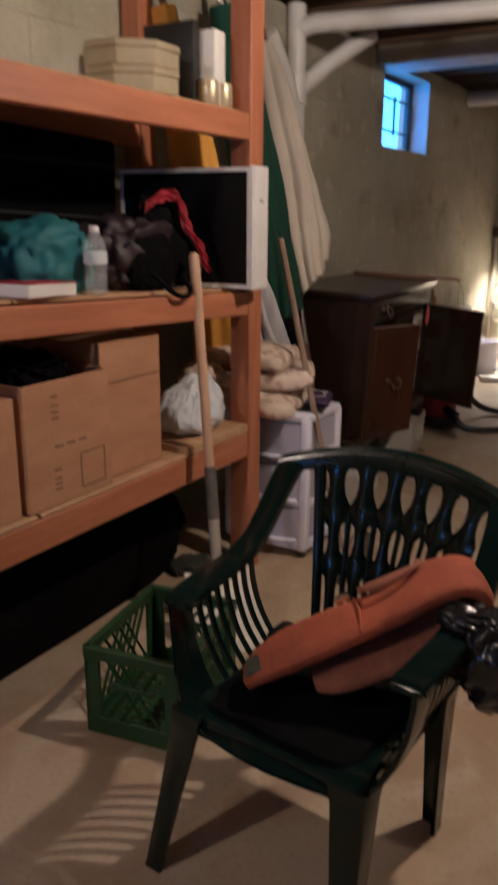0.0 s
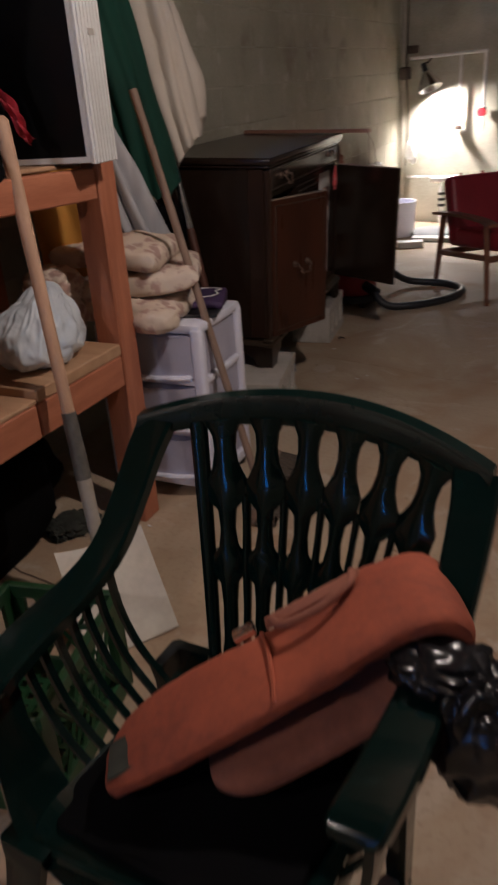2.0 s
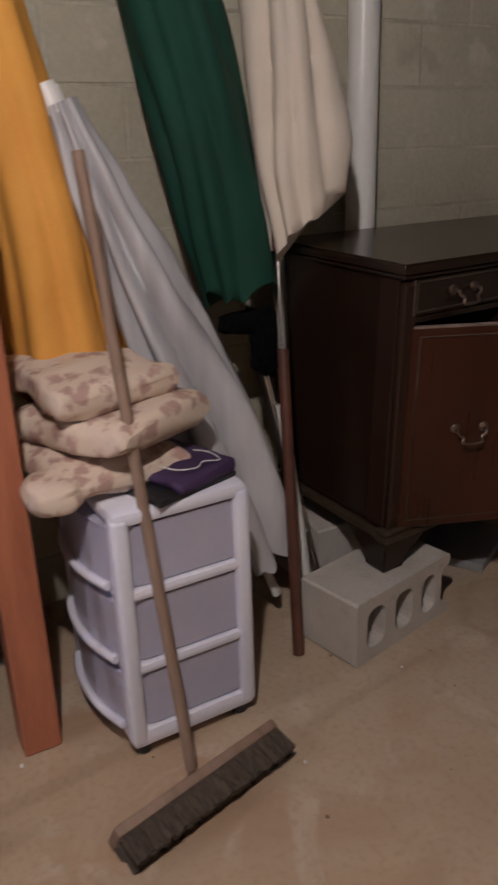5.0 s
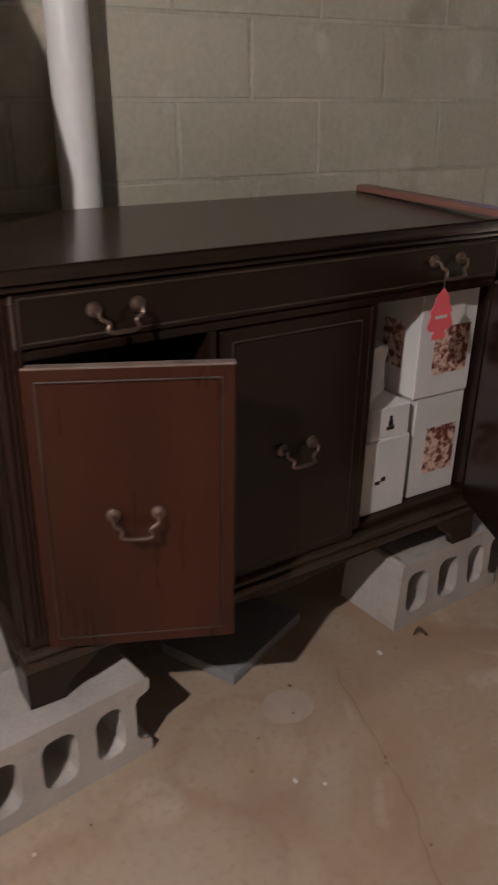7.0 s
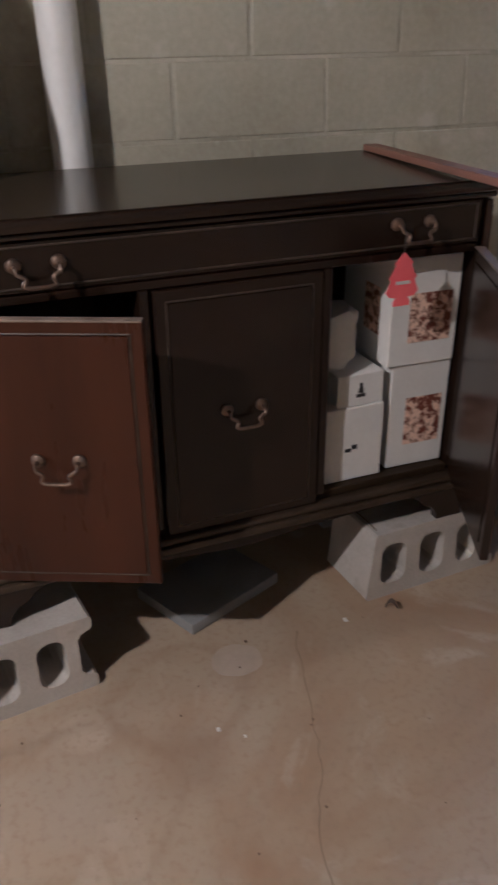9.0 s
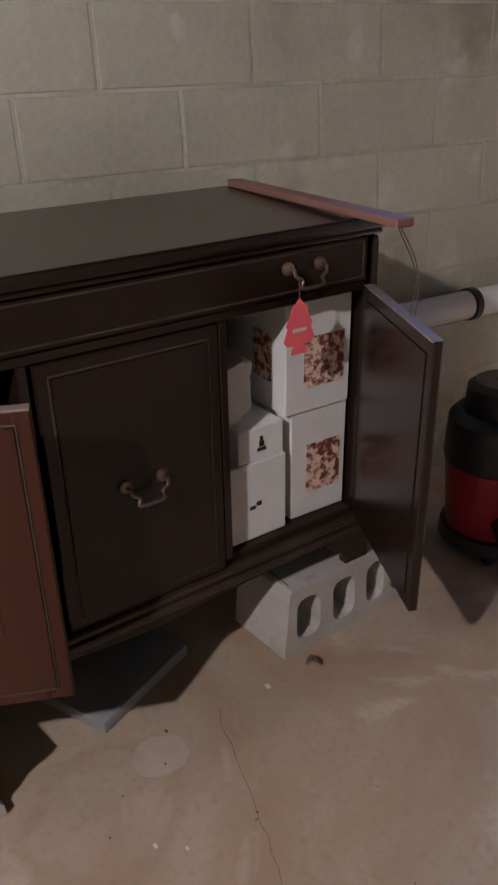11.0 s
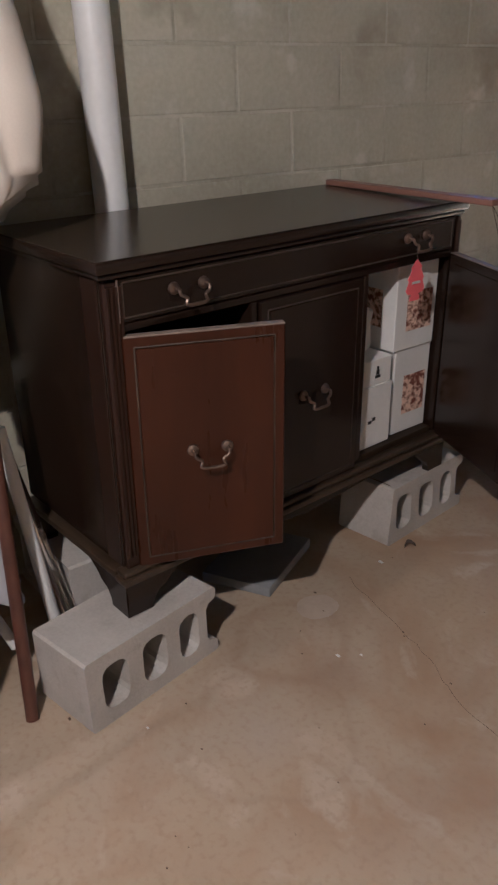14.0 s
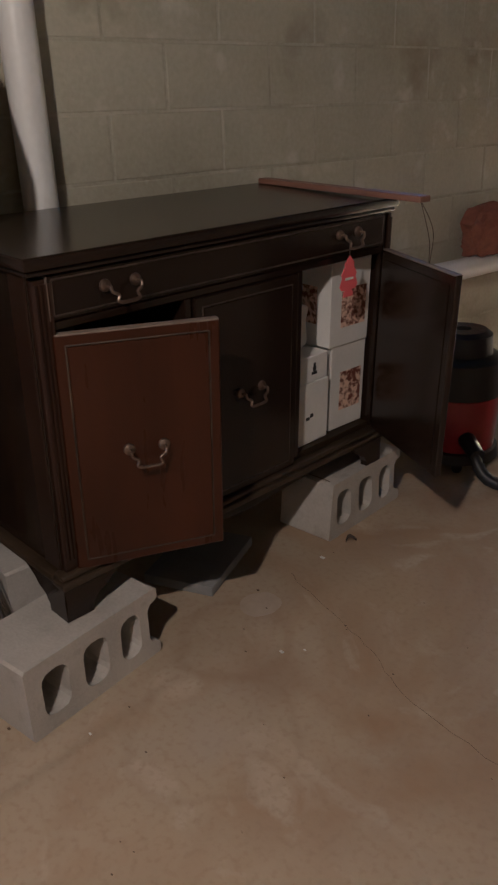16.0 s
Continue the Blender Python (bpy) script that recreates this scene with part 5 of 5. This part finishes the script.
part("strap", tubem(smooth_path([(0.17, -0.10, 0.06), (0.22, -0.06, 0.0), (0.225, 0.0, -0.012), (0.20, 0.05, 0.004), (0.16, 0.06, 0.05)], 5), 0.008, 8), "black_cloth", pack)
bm = bmesh.new()
lumpy(bm, (0, 0, 0.09), (0.11, 0.16, 0.12), 0.2, 4, 5, 0.0, 31)
single("teal_bag", bm, "teal_cloth", pose(-1.85, 1.62, shelf_top(1.7)), "crumpled teal cloth bag on the shelf", "bag")
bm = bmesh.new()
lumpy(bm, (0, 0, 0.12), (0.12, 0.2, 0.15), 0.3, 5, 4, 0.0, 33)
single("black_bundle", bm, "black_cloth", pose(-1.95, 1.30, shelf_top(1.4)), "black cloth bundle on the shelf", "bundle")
# added black case that stands in for the shade under the top shelf
case = thing("shelf_shade_case", pose(-2.165, 1.55, shelf_top(1.0) + 0.004, -2.35), "black fabric case added to darken the shaded back of the shelf", "suitcase")
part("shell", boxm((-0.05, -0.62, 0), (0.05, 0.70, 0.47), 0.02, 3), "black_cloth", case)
part("zip", boxm((0.050, -0.60, 0.20), (0.053, 0.68, 0.208)), "black_plastic", case, smooth=False)
bottle = thing("water_bottle", pose(-1.705, 1.685, shelf_top(1.685)), "clear plastic water bottle, nearly empty, on the shelf", "bottle")
part("body", lathem([(0.028, 0), (0.032, 0.006), (0.031, 0.03), (0.033, 0.04), (0.031, 0.05), (0.033, 0.07), (0.030, 0.09), (0.033, 0.11), (0.032, 0.135), (0.022, 0.16), (0.012, 0.172)], 18), "bottle_clear", bottle)
part("cap", lathem([(0.0135, 0.172), (0.0145, 0.175), (0.0145, 0.188), (0.012, 0.19)], 14), "paper", bottle, "white screw cap")
part("label", lathem([(0.0335, 0.085), (0.0337, 0.087), (0.0337, 0.118), (0.0335, 0.12)], 18), "bag_film", bottle)
single("paperback_book", boxm((-0.07, -0.10, 0), (0.07, 0.10, 0.035), 0.003, 1), "paper", pose(-1.735, 1.47, shelf_top(1.45), -2.35, 0, 8), "thick pale paperback with a red cover on the shelf", "book")
single("book_cover", boxm((-0.071, -0.101, 0), (0.071, 0.101, 0.003), 0.001, 1), "red_cloth", pose(-1.735, 1.4715, shelf_top(1.45) + 0.0355, -2.35, 0, 8), "red paper cover lying on a book", "book")

# tins and books on the top shelf
for k, z in ((0, 1.7195), (1, 1.7905)):
    tin = thing("biscuit_tin", pose(-1.83, 2.02, z, 0, 0, 20 + 4 * k), "pale gold eight-sided biscuit tin, stacked", "tin", "tins on the top shelf")
    part("tin", lathem([(0.145, 0.0), (0.15, 0.004), (0.15, 0.048), (0.146, 0.050)], 8), "tin_gold", tin, smooth=True, sharp=30)
    part("lid", lathem([(0.152, 0.050), (0.154, 0.053), (0.154, 0.067), (0.150, 0.0705)], 8), "tin_gold", tin, smooth=True, sharp=30)
single("white_binder", boxm((-0.10, -0.035, 0), (0.10, 0.035, 0.23), 0.004), "paper", pose(-1.80, 2.31, 1.7195, 0, 0, 4), "upright pale grey binder on the top shelf", "binder")
single("dark_binder", boxm((-0.10, -0.02, 0), (0.10, 0.02, 0.25), 0.004), "black_plastic", pose(-1.84, 2.24, 1.7195, 0, 0, 2), "upright dark binder on the top shelf", "binder")
for y in (2.27, 2.35):
    can = thing("food_can", pose(-1.715, y, 1.7195), "dull steel food can on the top shelf", "can", "cans on the top shelf")
    part("can_body", lathem([(0.034, 0), (0.036, 0.003), (0.036, 0.07), (0.034, 0.074)], 16), "tin_gold", can)

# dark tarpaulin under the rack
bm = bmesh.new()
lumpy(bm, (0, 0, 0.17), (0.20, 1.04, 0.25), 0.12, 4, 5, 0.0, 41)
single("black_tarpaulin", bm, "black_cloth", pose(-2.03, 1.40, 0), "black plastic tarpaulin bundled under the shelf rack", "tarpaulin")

# ---- far end of the cellar ----
# red armchair with a wooden frame
A = thing("red_armchair", pose(-1.389, 5.623, 0, 0, 0, -48.5), "low armchair with red vinyl cushions and a wooden frame", "armchair")


def rod(a, b, r0, r1, name="leg"):
    part(name, tubem([a, b], [r0, r1], 8), "chair_wood", A)


for y in (0.0, 0.60):
    rod((-0.02, y, 0), (0.06, y, 0.46), 0.014, 0.020)
    rod((0.58, y, 0), (0.53, y, 0.46), 0.013, 0.019)
    bm = bmesh.new()
    p = smooth_path([(-0.03, y, 0.455), (0.2, y, 0.475), (0.45, y, 0.478), (0.60, y, 0.462)], 4)
    loft(bm, [[q + Vector((0, -0.03, -0.010)), q + Vector((0, 0.03, -0.010)), q + Vector((0, 0.033, 0.008)), q + Vector((0, -0.033, 0.008))] for q in p])
    part("armrest", bm, "chair_wood", A)
    rod((0.03, y, 0.22), (0.55, y, 0.27), 0.018, 0.018, "side_rail")
rod((0.545, 0.0, 0.26), (0.545, 0.60, 0.26), 0.02, 0.02, "front_rail")
rod((0.04, 0.0, 0.22), (0.04, 0.60, 0.22), 0.02, 0.02, "rear_rail")
bm = boxm((0.06, 0.035, 0), (0.62, 0.565, 0.11), 0.03, 3)
part("seat_cushion", bm, "red_vinyl", A, at=pose(0, 0, 0.255, 0, -5, 0))
bm = boxm((-0.055, 0.03, 0.0), (0.055, 0.57, 0.40), 0.03, 3)
part("back_cushion", bm, "red_vinyl", A, at=pose(0.115, 0, 0.28, 0, -14, 0))
for y in (0.15, 0.3, 0.45):
    rod((0.07, y, 0.24), (-0.02, y, 0.68), 0.010, 0.010, "back_spindle")

# shop vacuum with its hose
vac = thing("shop_vacuum", pose(-1.80, 5.13, 0), "red and black wet-dry vacuum cleaner on the floor", "vacuum cleaner")
part("drum", lathem([(0.135, 0.06), (0.14, 0.07), (0.152, 0.27), (0.148, 0.275)], 24), "vac_red", vac, "red plastic drum")
part("motor_head", lathem([(0.156, 0.275), (0.158, 0.29), (0.15, 0.40), (0.135, 0.415), (0.11, 0.42), (0.105, 0.49), (0.085, 0.505), (0.03, 0.505), (0.03, 0.49)], 24), "black_plastic", vac)
part("base", lathem([(0.15, 0.025), (0.16, 0.03), (0.155, 0.065), (0.14, 0.07)], 24), "black_plastic", vac)
for a in (40, 130, 220, 310):
    part("castor", lathem([(0.015, 0.0), (0.02, 0.01), (0.02, 0.03), (0.012, 0.035)], 10, (0.14 * math.cos(radians(a)), 0.14 * math.sin(radians(a)), 0)), "black_plastic", vac)
part("inlet", tubem([(0.10, -0.08, 0.13), (0.19, -0.13, 0.10)], [0.032, 0.028], 12), "black_plastic", vac)
hose = smooth_path([(0.17, -0.13, 0.10), (0.26, -0.14, 0.03), (0.42, -0.06, 0.022), (0.57, 0.12, 0.022), (0.60, 0.34, 0.022), (0.46, 0.47, 0.022), (0.22, 0.42, 0.05), (0.10, 0.28, 0.20), (0.05, 0.17, 0.36)], 10)
rr = [0.021 + 0.002 * (k % 2) for k in range(len(hose))]
part("hose", tubem(hose, rr, 12), "black_plastic", vac, "black corrugated hose")

# pipes on the walls, water meter, lamp
YF = YN - 0.035
pipes = thing("water_pipes", pose(0, YF, 0), "painted water pipes with a red valve on the end wall", "pipe")
part("pipe", tubem(smooth_path([(XW + 0.10, 0, 1.36), (-1.56, -0.01, 1.378), (-1.53, -0.01, 1.372), (-1.522, -0.01, 1.35)], 4) + [Vector((-1.522, -0.01, 0.78))], 0.014, 10), "pvc", pipes)
part("pipe", tubem([(-1.722, -0.005, 1.36), (-1.722, -0.005, 0.82)], 0.012, 10), "pvc", pipes)
part("valve", lathem([(0.024, -0.03), (0.028, -0.02), (0.028, 0.02), (0.024, 0.03)], 12, (-1.522, -0.01, 0.92)), "iron", pipes)
part("valve_wheel", lathem([(0.02, -0.006), (0.036, -0.004), (0.036, 0.004), (0.02, 0.006)], 14), "red_knob", pipes, "red valve wheel", at=pose(-1.53, -0.055, 0.915, 75, 0, 0))
part("tap", boxm((-1.75, -0.05, 0.785), (-1.70, 0.02, 0.815), 0.006), "iron", pipes)
meter = thing("corner_pipe", pose(XW + 0.05, YF - 0.02, 0), "rusty service pipe and cable in the wall corner", "pipe")
part("pipe", tubem([(0, 0, 0.02), (0, 0, TOP)], 0.013, 10), "steel_dull", meter)
part("cable", tubem(smooth_path([(0.035, 0.0, 2.3), (0.03, 0, 1.6), (0.025, -0.005, 1.25), (0.05, -0.01, 0.9), (0.03, -0.01, 0.5)], 5), 0.007, 8), "iron", meter)
part("meter", lathem([(0.04, -0.05), (0.052, -0.04), (0.052, 0.04), (0.04, 0.05)], 14, (0.02, -0.03, 1.25)), "iron", meter)
part("bracket", boxm((0.03, -0.03, 1.40), (0.13, 0.0, 1.46), 0.006), "iron", meter)
thread(smooth_path([(-1.13, YF, 2.33), (-1.135, YF, 1.7), (-1.15, YF, 1.1), (-1.19, YF, 0.50)], 5), 0.012, "wall_cable", "iron", "dark cable running down the end wall", "cable", 8)
ledge = thing("low_pipe", pose(0, YF - 0.05, 0), "white plastic pipe running low along the end wall", "pipe")
part("pipe", tubem(smooth_path([(1.2, 0, 0.375), (-1.72, 0, 0.385), (-1.80, 0, 0.37), (-1.835, 0, 0.31)], 4) + [Vector((-1.835, 0, 0.0))], 0.028, 12), "pvc", ledge)
for z in (0.16, 0.21, 0.26):
    part("clamp", lathem([(0.030, -0.012), (0.033, -0.010), (0.033, 0.010), (0.030, 0.012)], 12, (-1.835, 0, z)), "black_plastic", ledge)
part("lower_pipe", tubem([(XW + 0.1, 0.02, 0.40), (-1.85, 0.02, 0.40)], 0.010, 8), "pvc", ledge)
single("sump_lid", lathem([(0.20, 0), (0.205, 0.008), (0.205, 0.022), (0.19, 0.03)], 28), "slate", pose(-1.80, 7.35, 0), "round dark sump cover on the floor", "cover")
single("white_board", boxm((-0.45, -0.06, 0), (0.45, 0.06, 0.035), 0.004), "pvc", pose(-1.45, 7.05, 0, 0, 0, 3), "white board lying on the floor by the end wall", "board")
single("plaster_rubble", boxm((-0.10, -0.05, 0), (0.10, 0.05, 0.05), 0.008), "pvc", pose(-1.85, 6.78, 0, 0, 0, 20), "pale plaster piece lying on the floor", "rubble")
bm = lathem([(0.12, 0), (0.13, 0.01), (0.145, 0.27), (0.15, 0.285), (0.135, 0.285), (0.12, 0.02)], 22)
single("white_bucket", bm, "white_plastic", pose(-2.07, 7.25, 0), "white plastic bucket by the wall", "bucket")
bm = bmesh.new()
lumpy(bm, (0, 0, 0), (0.05, 0.03, 0.10), 0.5, 7, 3, None, 51)
single("paper_scrap", bm, "paper", pose(XW + 0.14, YF - 0.05, 0.62), "torn white paper caught on the corner pipe", "paper")

lamp = thing("clamp_lamp", pose(-1.96, YF - 0.12, 1.16), "clamp work lamp with a metal reflector, switched on", "lamp")
R = look((0, 0, 0), (0.22, -0.10, -0.55)).to_3x3().to_4x4()
bm = bmesh.new()
prof = [(0.028, 0.10), (0.034, 0.095), (0.05, 0.06), (0.08, 0.02), (0.105, -0.04), (0.108, -0.04), (0.108, -0.043), (0.103, -0.043), (0.077, 0.016), (0.046, 0.055), (0.03, 0.085)]
rings = [[R @ Vector((r * math.cos(a), r * math.sin(a), z)) for a in (2 * math.pi * k / 28 for k in range(28))] for r, z in prof]
loft(bm, rings, caps=False)
part("reflector", bm, "chrome", lamp, "round spun metal reflector")
bm = bmesh.new()
tube(bm, [R @ Vector((0, 0, 0.085)), R @ Vector((0, 0, 0.17))], [0.024, 0.020], 14)
part("socket", bm, "black_plastic", lamp)
part("bulb", tubem([R @ Vector((0, 0, 0.09)), R @ Vector((0, 0, 0.06)), R @ Vector((0, 0, 0.03)), R @ Vector((0, 0, 0.005)), R @ Vector((0, 0, -0.008))], [0.014, 0.018, 0.030, 0.024, 0.008], 16), "bulb_glass", lamp)
part("clamp", tubem([R @ Vector((0, 0, 0.16)), Vector((-0.02, 0.06, 0.17)), Vector((-0.02, 0.12, 0.195))], 0.008, 8), "iron", lamp)

wp = thing("wall_drain", pose(XW + 0.075, 0, 0), "white plastic drain pipe with a black clamp along the wall", "pipe")
part("pipe", tubem([(0, 4.62, 0.605), (0, 7.0, 0.585)], 0.045, 16), "pvc", wp)
part("clamp", lathem([(0.046, -0.015), (0.052, -0.012), (0.052, 0.012), (0.046, 0.015)], 16), "black_plastic", wp, at=pose(0, 5.35, 0.60, 90, 0, 0))
part("elbow", tubem([(0, 7.0, 0.585), (0.0, 7.08, 0.55), (0, 7.1, 0.45), (0, 7.1, 0.0)], 0.045, 16), "pvc", wp)

# bare bulb on the joists, which lights the near part
def ceiling_bulb(x, y):
    bulb = thing("ceiling_bulb", pose(x, y, TOP), "bare bulb in a porcelain holder under the joists", "lamp", "bulbs under the joists")
    part("holder", lathem([(0.055, -0.03), (0.06, -0.02), (0.06, 0.002), (0.05, 0.003)], 18), "pvc", bulb)
    part("bulb", lathem([(0.005, -0.145), (0.022, -0.138), (0.030, -0.115), (0.026, -0.085), (0.014, -0.05), (0.013, -0.03)], 16), "bulb_glass", bulb).visible_shadow = False


ceiling_bulb(-0.25, 2.1)
ceiling_bulb(-1.45, -0.75)

bm = bmesh.new()
lumpy(bm, (0, 0, 0.10), (0.07, 0.17, 0.11), 0.3, 4, 4, 0.0, 61)
single("pink_cushion", bm, "rust_lining", pose(XW + 0.085, 5.80, 0.642), "small pinkish cushion resting on the wall pipe", "cushion")


# ---- floor cracks and blocks of the walls, piece by piece ----
def ribbon(pts, w, name, label):
    pts = smooth_path(pts, 8)
    bm = bmesh.new()
    rows = []
    for i, p in enumerate(pts):
        d = (pts[min(i + 1, len(pts) - 1)] - pts[max(i - 1, 0)]).normalized()
        s = Vector((-d.y, d.x, 0)) * w * (0.6 + 0.7 * abs(noise.noise(p * 9)))
        j = noise.noise_vector(p * 22) * 0.010
        j.z = 0
        rows.append([p + s + j, p - s + j])
    loft(bm, rows, caps=False, closed=False)
    return tagged(put(name, bm, "grit"), label, "crack", kind="structure")


ribbon([(-1.62, 4.11, 0.0015), (-1.49, 4.078, 0.0015), (-1.25, 4.03, 0.0015), (-1.039, 3.954, 0.0015), (-0.7, 3.93, 0.0015), (-0.3, 3.85, 0.0015)], 0.0008, "floor_crack", "hairline crack in the concrete floor")
ribbon([(-2.10, 2.09, 0.0015), (-1.85, 2.045, 0.0015), (-1.60, 2.0, 0.0015)], 0.006, "floor_joint", "dark joint in the concrete floor")



def spill(name, x, y, rx, ry, inner, material, label, seed):
    bm = bmesh.new()
    rows = []
    for k in range(64):
        a = 2 * math.pi * k / 64
        w = 1 + 0.14 * noise.noise(Vector((math.cos(a) * 1.5, math.sin(a) * 1.5, seed))) + 0.03 * noise.noise(Vector((math.cos(a) * 6, math.sin(a) * 6, seed)))
        g = inner + 0.02 * noise.noise(Vector((math.cos(a) * 4, math.sin(a) * 4, seed + 5)))
        rows.append([Vector((x + rx * w * math.cos(a) * q, y + ry * w * math.sin(a) * q, 0.001 + 0.0002 * seed)) for q in (g, 1.0)])
    loft(bm, rows + [rows[0]], caps=False, closed=False)
    return tagged(put(name, bm, material), label, "floor stain", kind="structure")


spill("floor_stain_1", -1.565, 3.945, 0.055, 0.060, 0.02, "pale_spill", "pale dried spill on the concrete floor", 1)
bm = bmesh.new()
random.seed(9)
for k in range(45):
    x, y = random.uniform(-1.65, -0.5), random.uniform(2.5, 4.4)
    r = random.choice((0.0015, 0.002, 0.0025, 0.004))
    vs = bmesh.ops.create_icosphere(bm, subdivisions=1, radius=r)["verts"]
    for v in vs:
        v.co = Vector((x + v.co.x * 1.6, y + v.co.y, 0.001 + max(0, v.co.z * 0.5)))
tagged(put("crumbs", bm, "grit"), "dark crumbs and grit scattered on the floor", "grit", kind="stuff")
bm = bmesh.new()
for x, y, r in ((-1.374, 3.852, 0.006), (-1.34, 3.90, 0.004), (-1.45, 3.35, 0.004), (-1.62, 4.24, 0.008), (-1.30, 2.95, 0.005), (-1.62, 2.40, 0.006)):
    box(bm, (x - r, y - r * 0.6, 0.0), (x + r, y + r * 0.6, 0.003), 0.001, 1)
tagged(put("paint_chips", bm, "paper"), "small white paint chips on the floor", "paint chips", kind="stuff")

CH, CL, Z0, Y0 = 0.184, 0.402, 1.078, 4.022
shapes = {}


def block_mesh(a, b):
    """A wall block a long and b high, its face chamfered; x points out of the wall."""
    key = (round(a, 3), round(b, 3))
    if key not in shapes:
        bm = bmesh.new()
        g, c, t = 0.004, 0.003, 0.002
        r0 = [bm.verts.new((0, y, z)) for y, z in ((g, g), (a - g, g), (a - g, b - g), (g, b - g))]
        r1 = [bm.verts.new((t, y, z)) for y, z in ((g + c, g + c), (a - g - c, g + c), (a - g - c, b - g - c), (g + c, b - g - c))]
        bm.faces.new(r1)
        bm.faces.new(r0[::-1])
        for i in range(4):
            bm.faces.new((r0[i], r0[(i + 1) % 4], r1[(i + 1) % 4], r1[i]))
        bmesh.ops.recalc_face_normals(bm, faces=bm.faces)
        me = bpy.data.meshes.new("block")
        bm.to_mesh(me)
        bm.free()
        me.materials.append(M["block_paint"])
        shapes[key] = me
    return shapes[key]


def lay(parent, m):
    def go(y0, y1, z0, z1):
        if y1 - y0 > 0.03 and z1 - z0 > 0.03:
            ob = new("block", block_mesh(y1 - y0, z1 - z0))
            ob.parent = parent
            ob.matrix_basis = m @ pose(0.0005 + 0.0015 * noise.noise(Vector((y0 * 7, z0 * 9, 0))), y0, z0)
    return go


def courses(lay_one, start, end, hole=None):
    k0 = -math.ceil(Z0 / CH)
    for k in range(k0, 8):
        z0, z1 = max(0.0, Z0 + k * CH), min(TOP, Z0 + (k + 1) * CH)
        if z1 <= z0:
            continue
        y = Y0 + (0 if k % 2 == 0 else CL / 2) - 20 * CL
        while y < end:
            a, b = max(y, start), min(y + CL, end)
            if b > a:
                if hole and z1 > hole[2] + 0.01 and z0 < hole[3] - 0.01 and b > hole[0] and a < hole[1]:
                    lay_one(a, min(b, hole[0]), z0, z1)
                    lay_one(max(a, hole[1]), b, z0, z1)
                    if z0 < hole[2]:
                        lay_one(max(a, hole[0]), min(b, hole[1]), z0, hole[2])
                else:
                    lay_one(a, b, z0, z1)
            y += CL


courses(lay(wall_west, pose(XW, 0, 0)), 0.6, YN - 0.01, WIN)
courses(lay(wall_north, pose(0, YN, 0, 0, 0, -90) @ pose(0, 0, 0)), -XE * 0 - 0.6, -XW - 0.012)
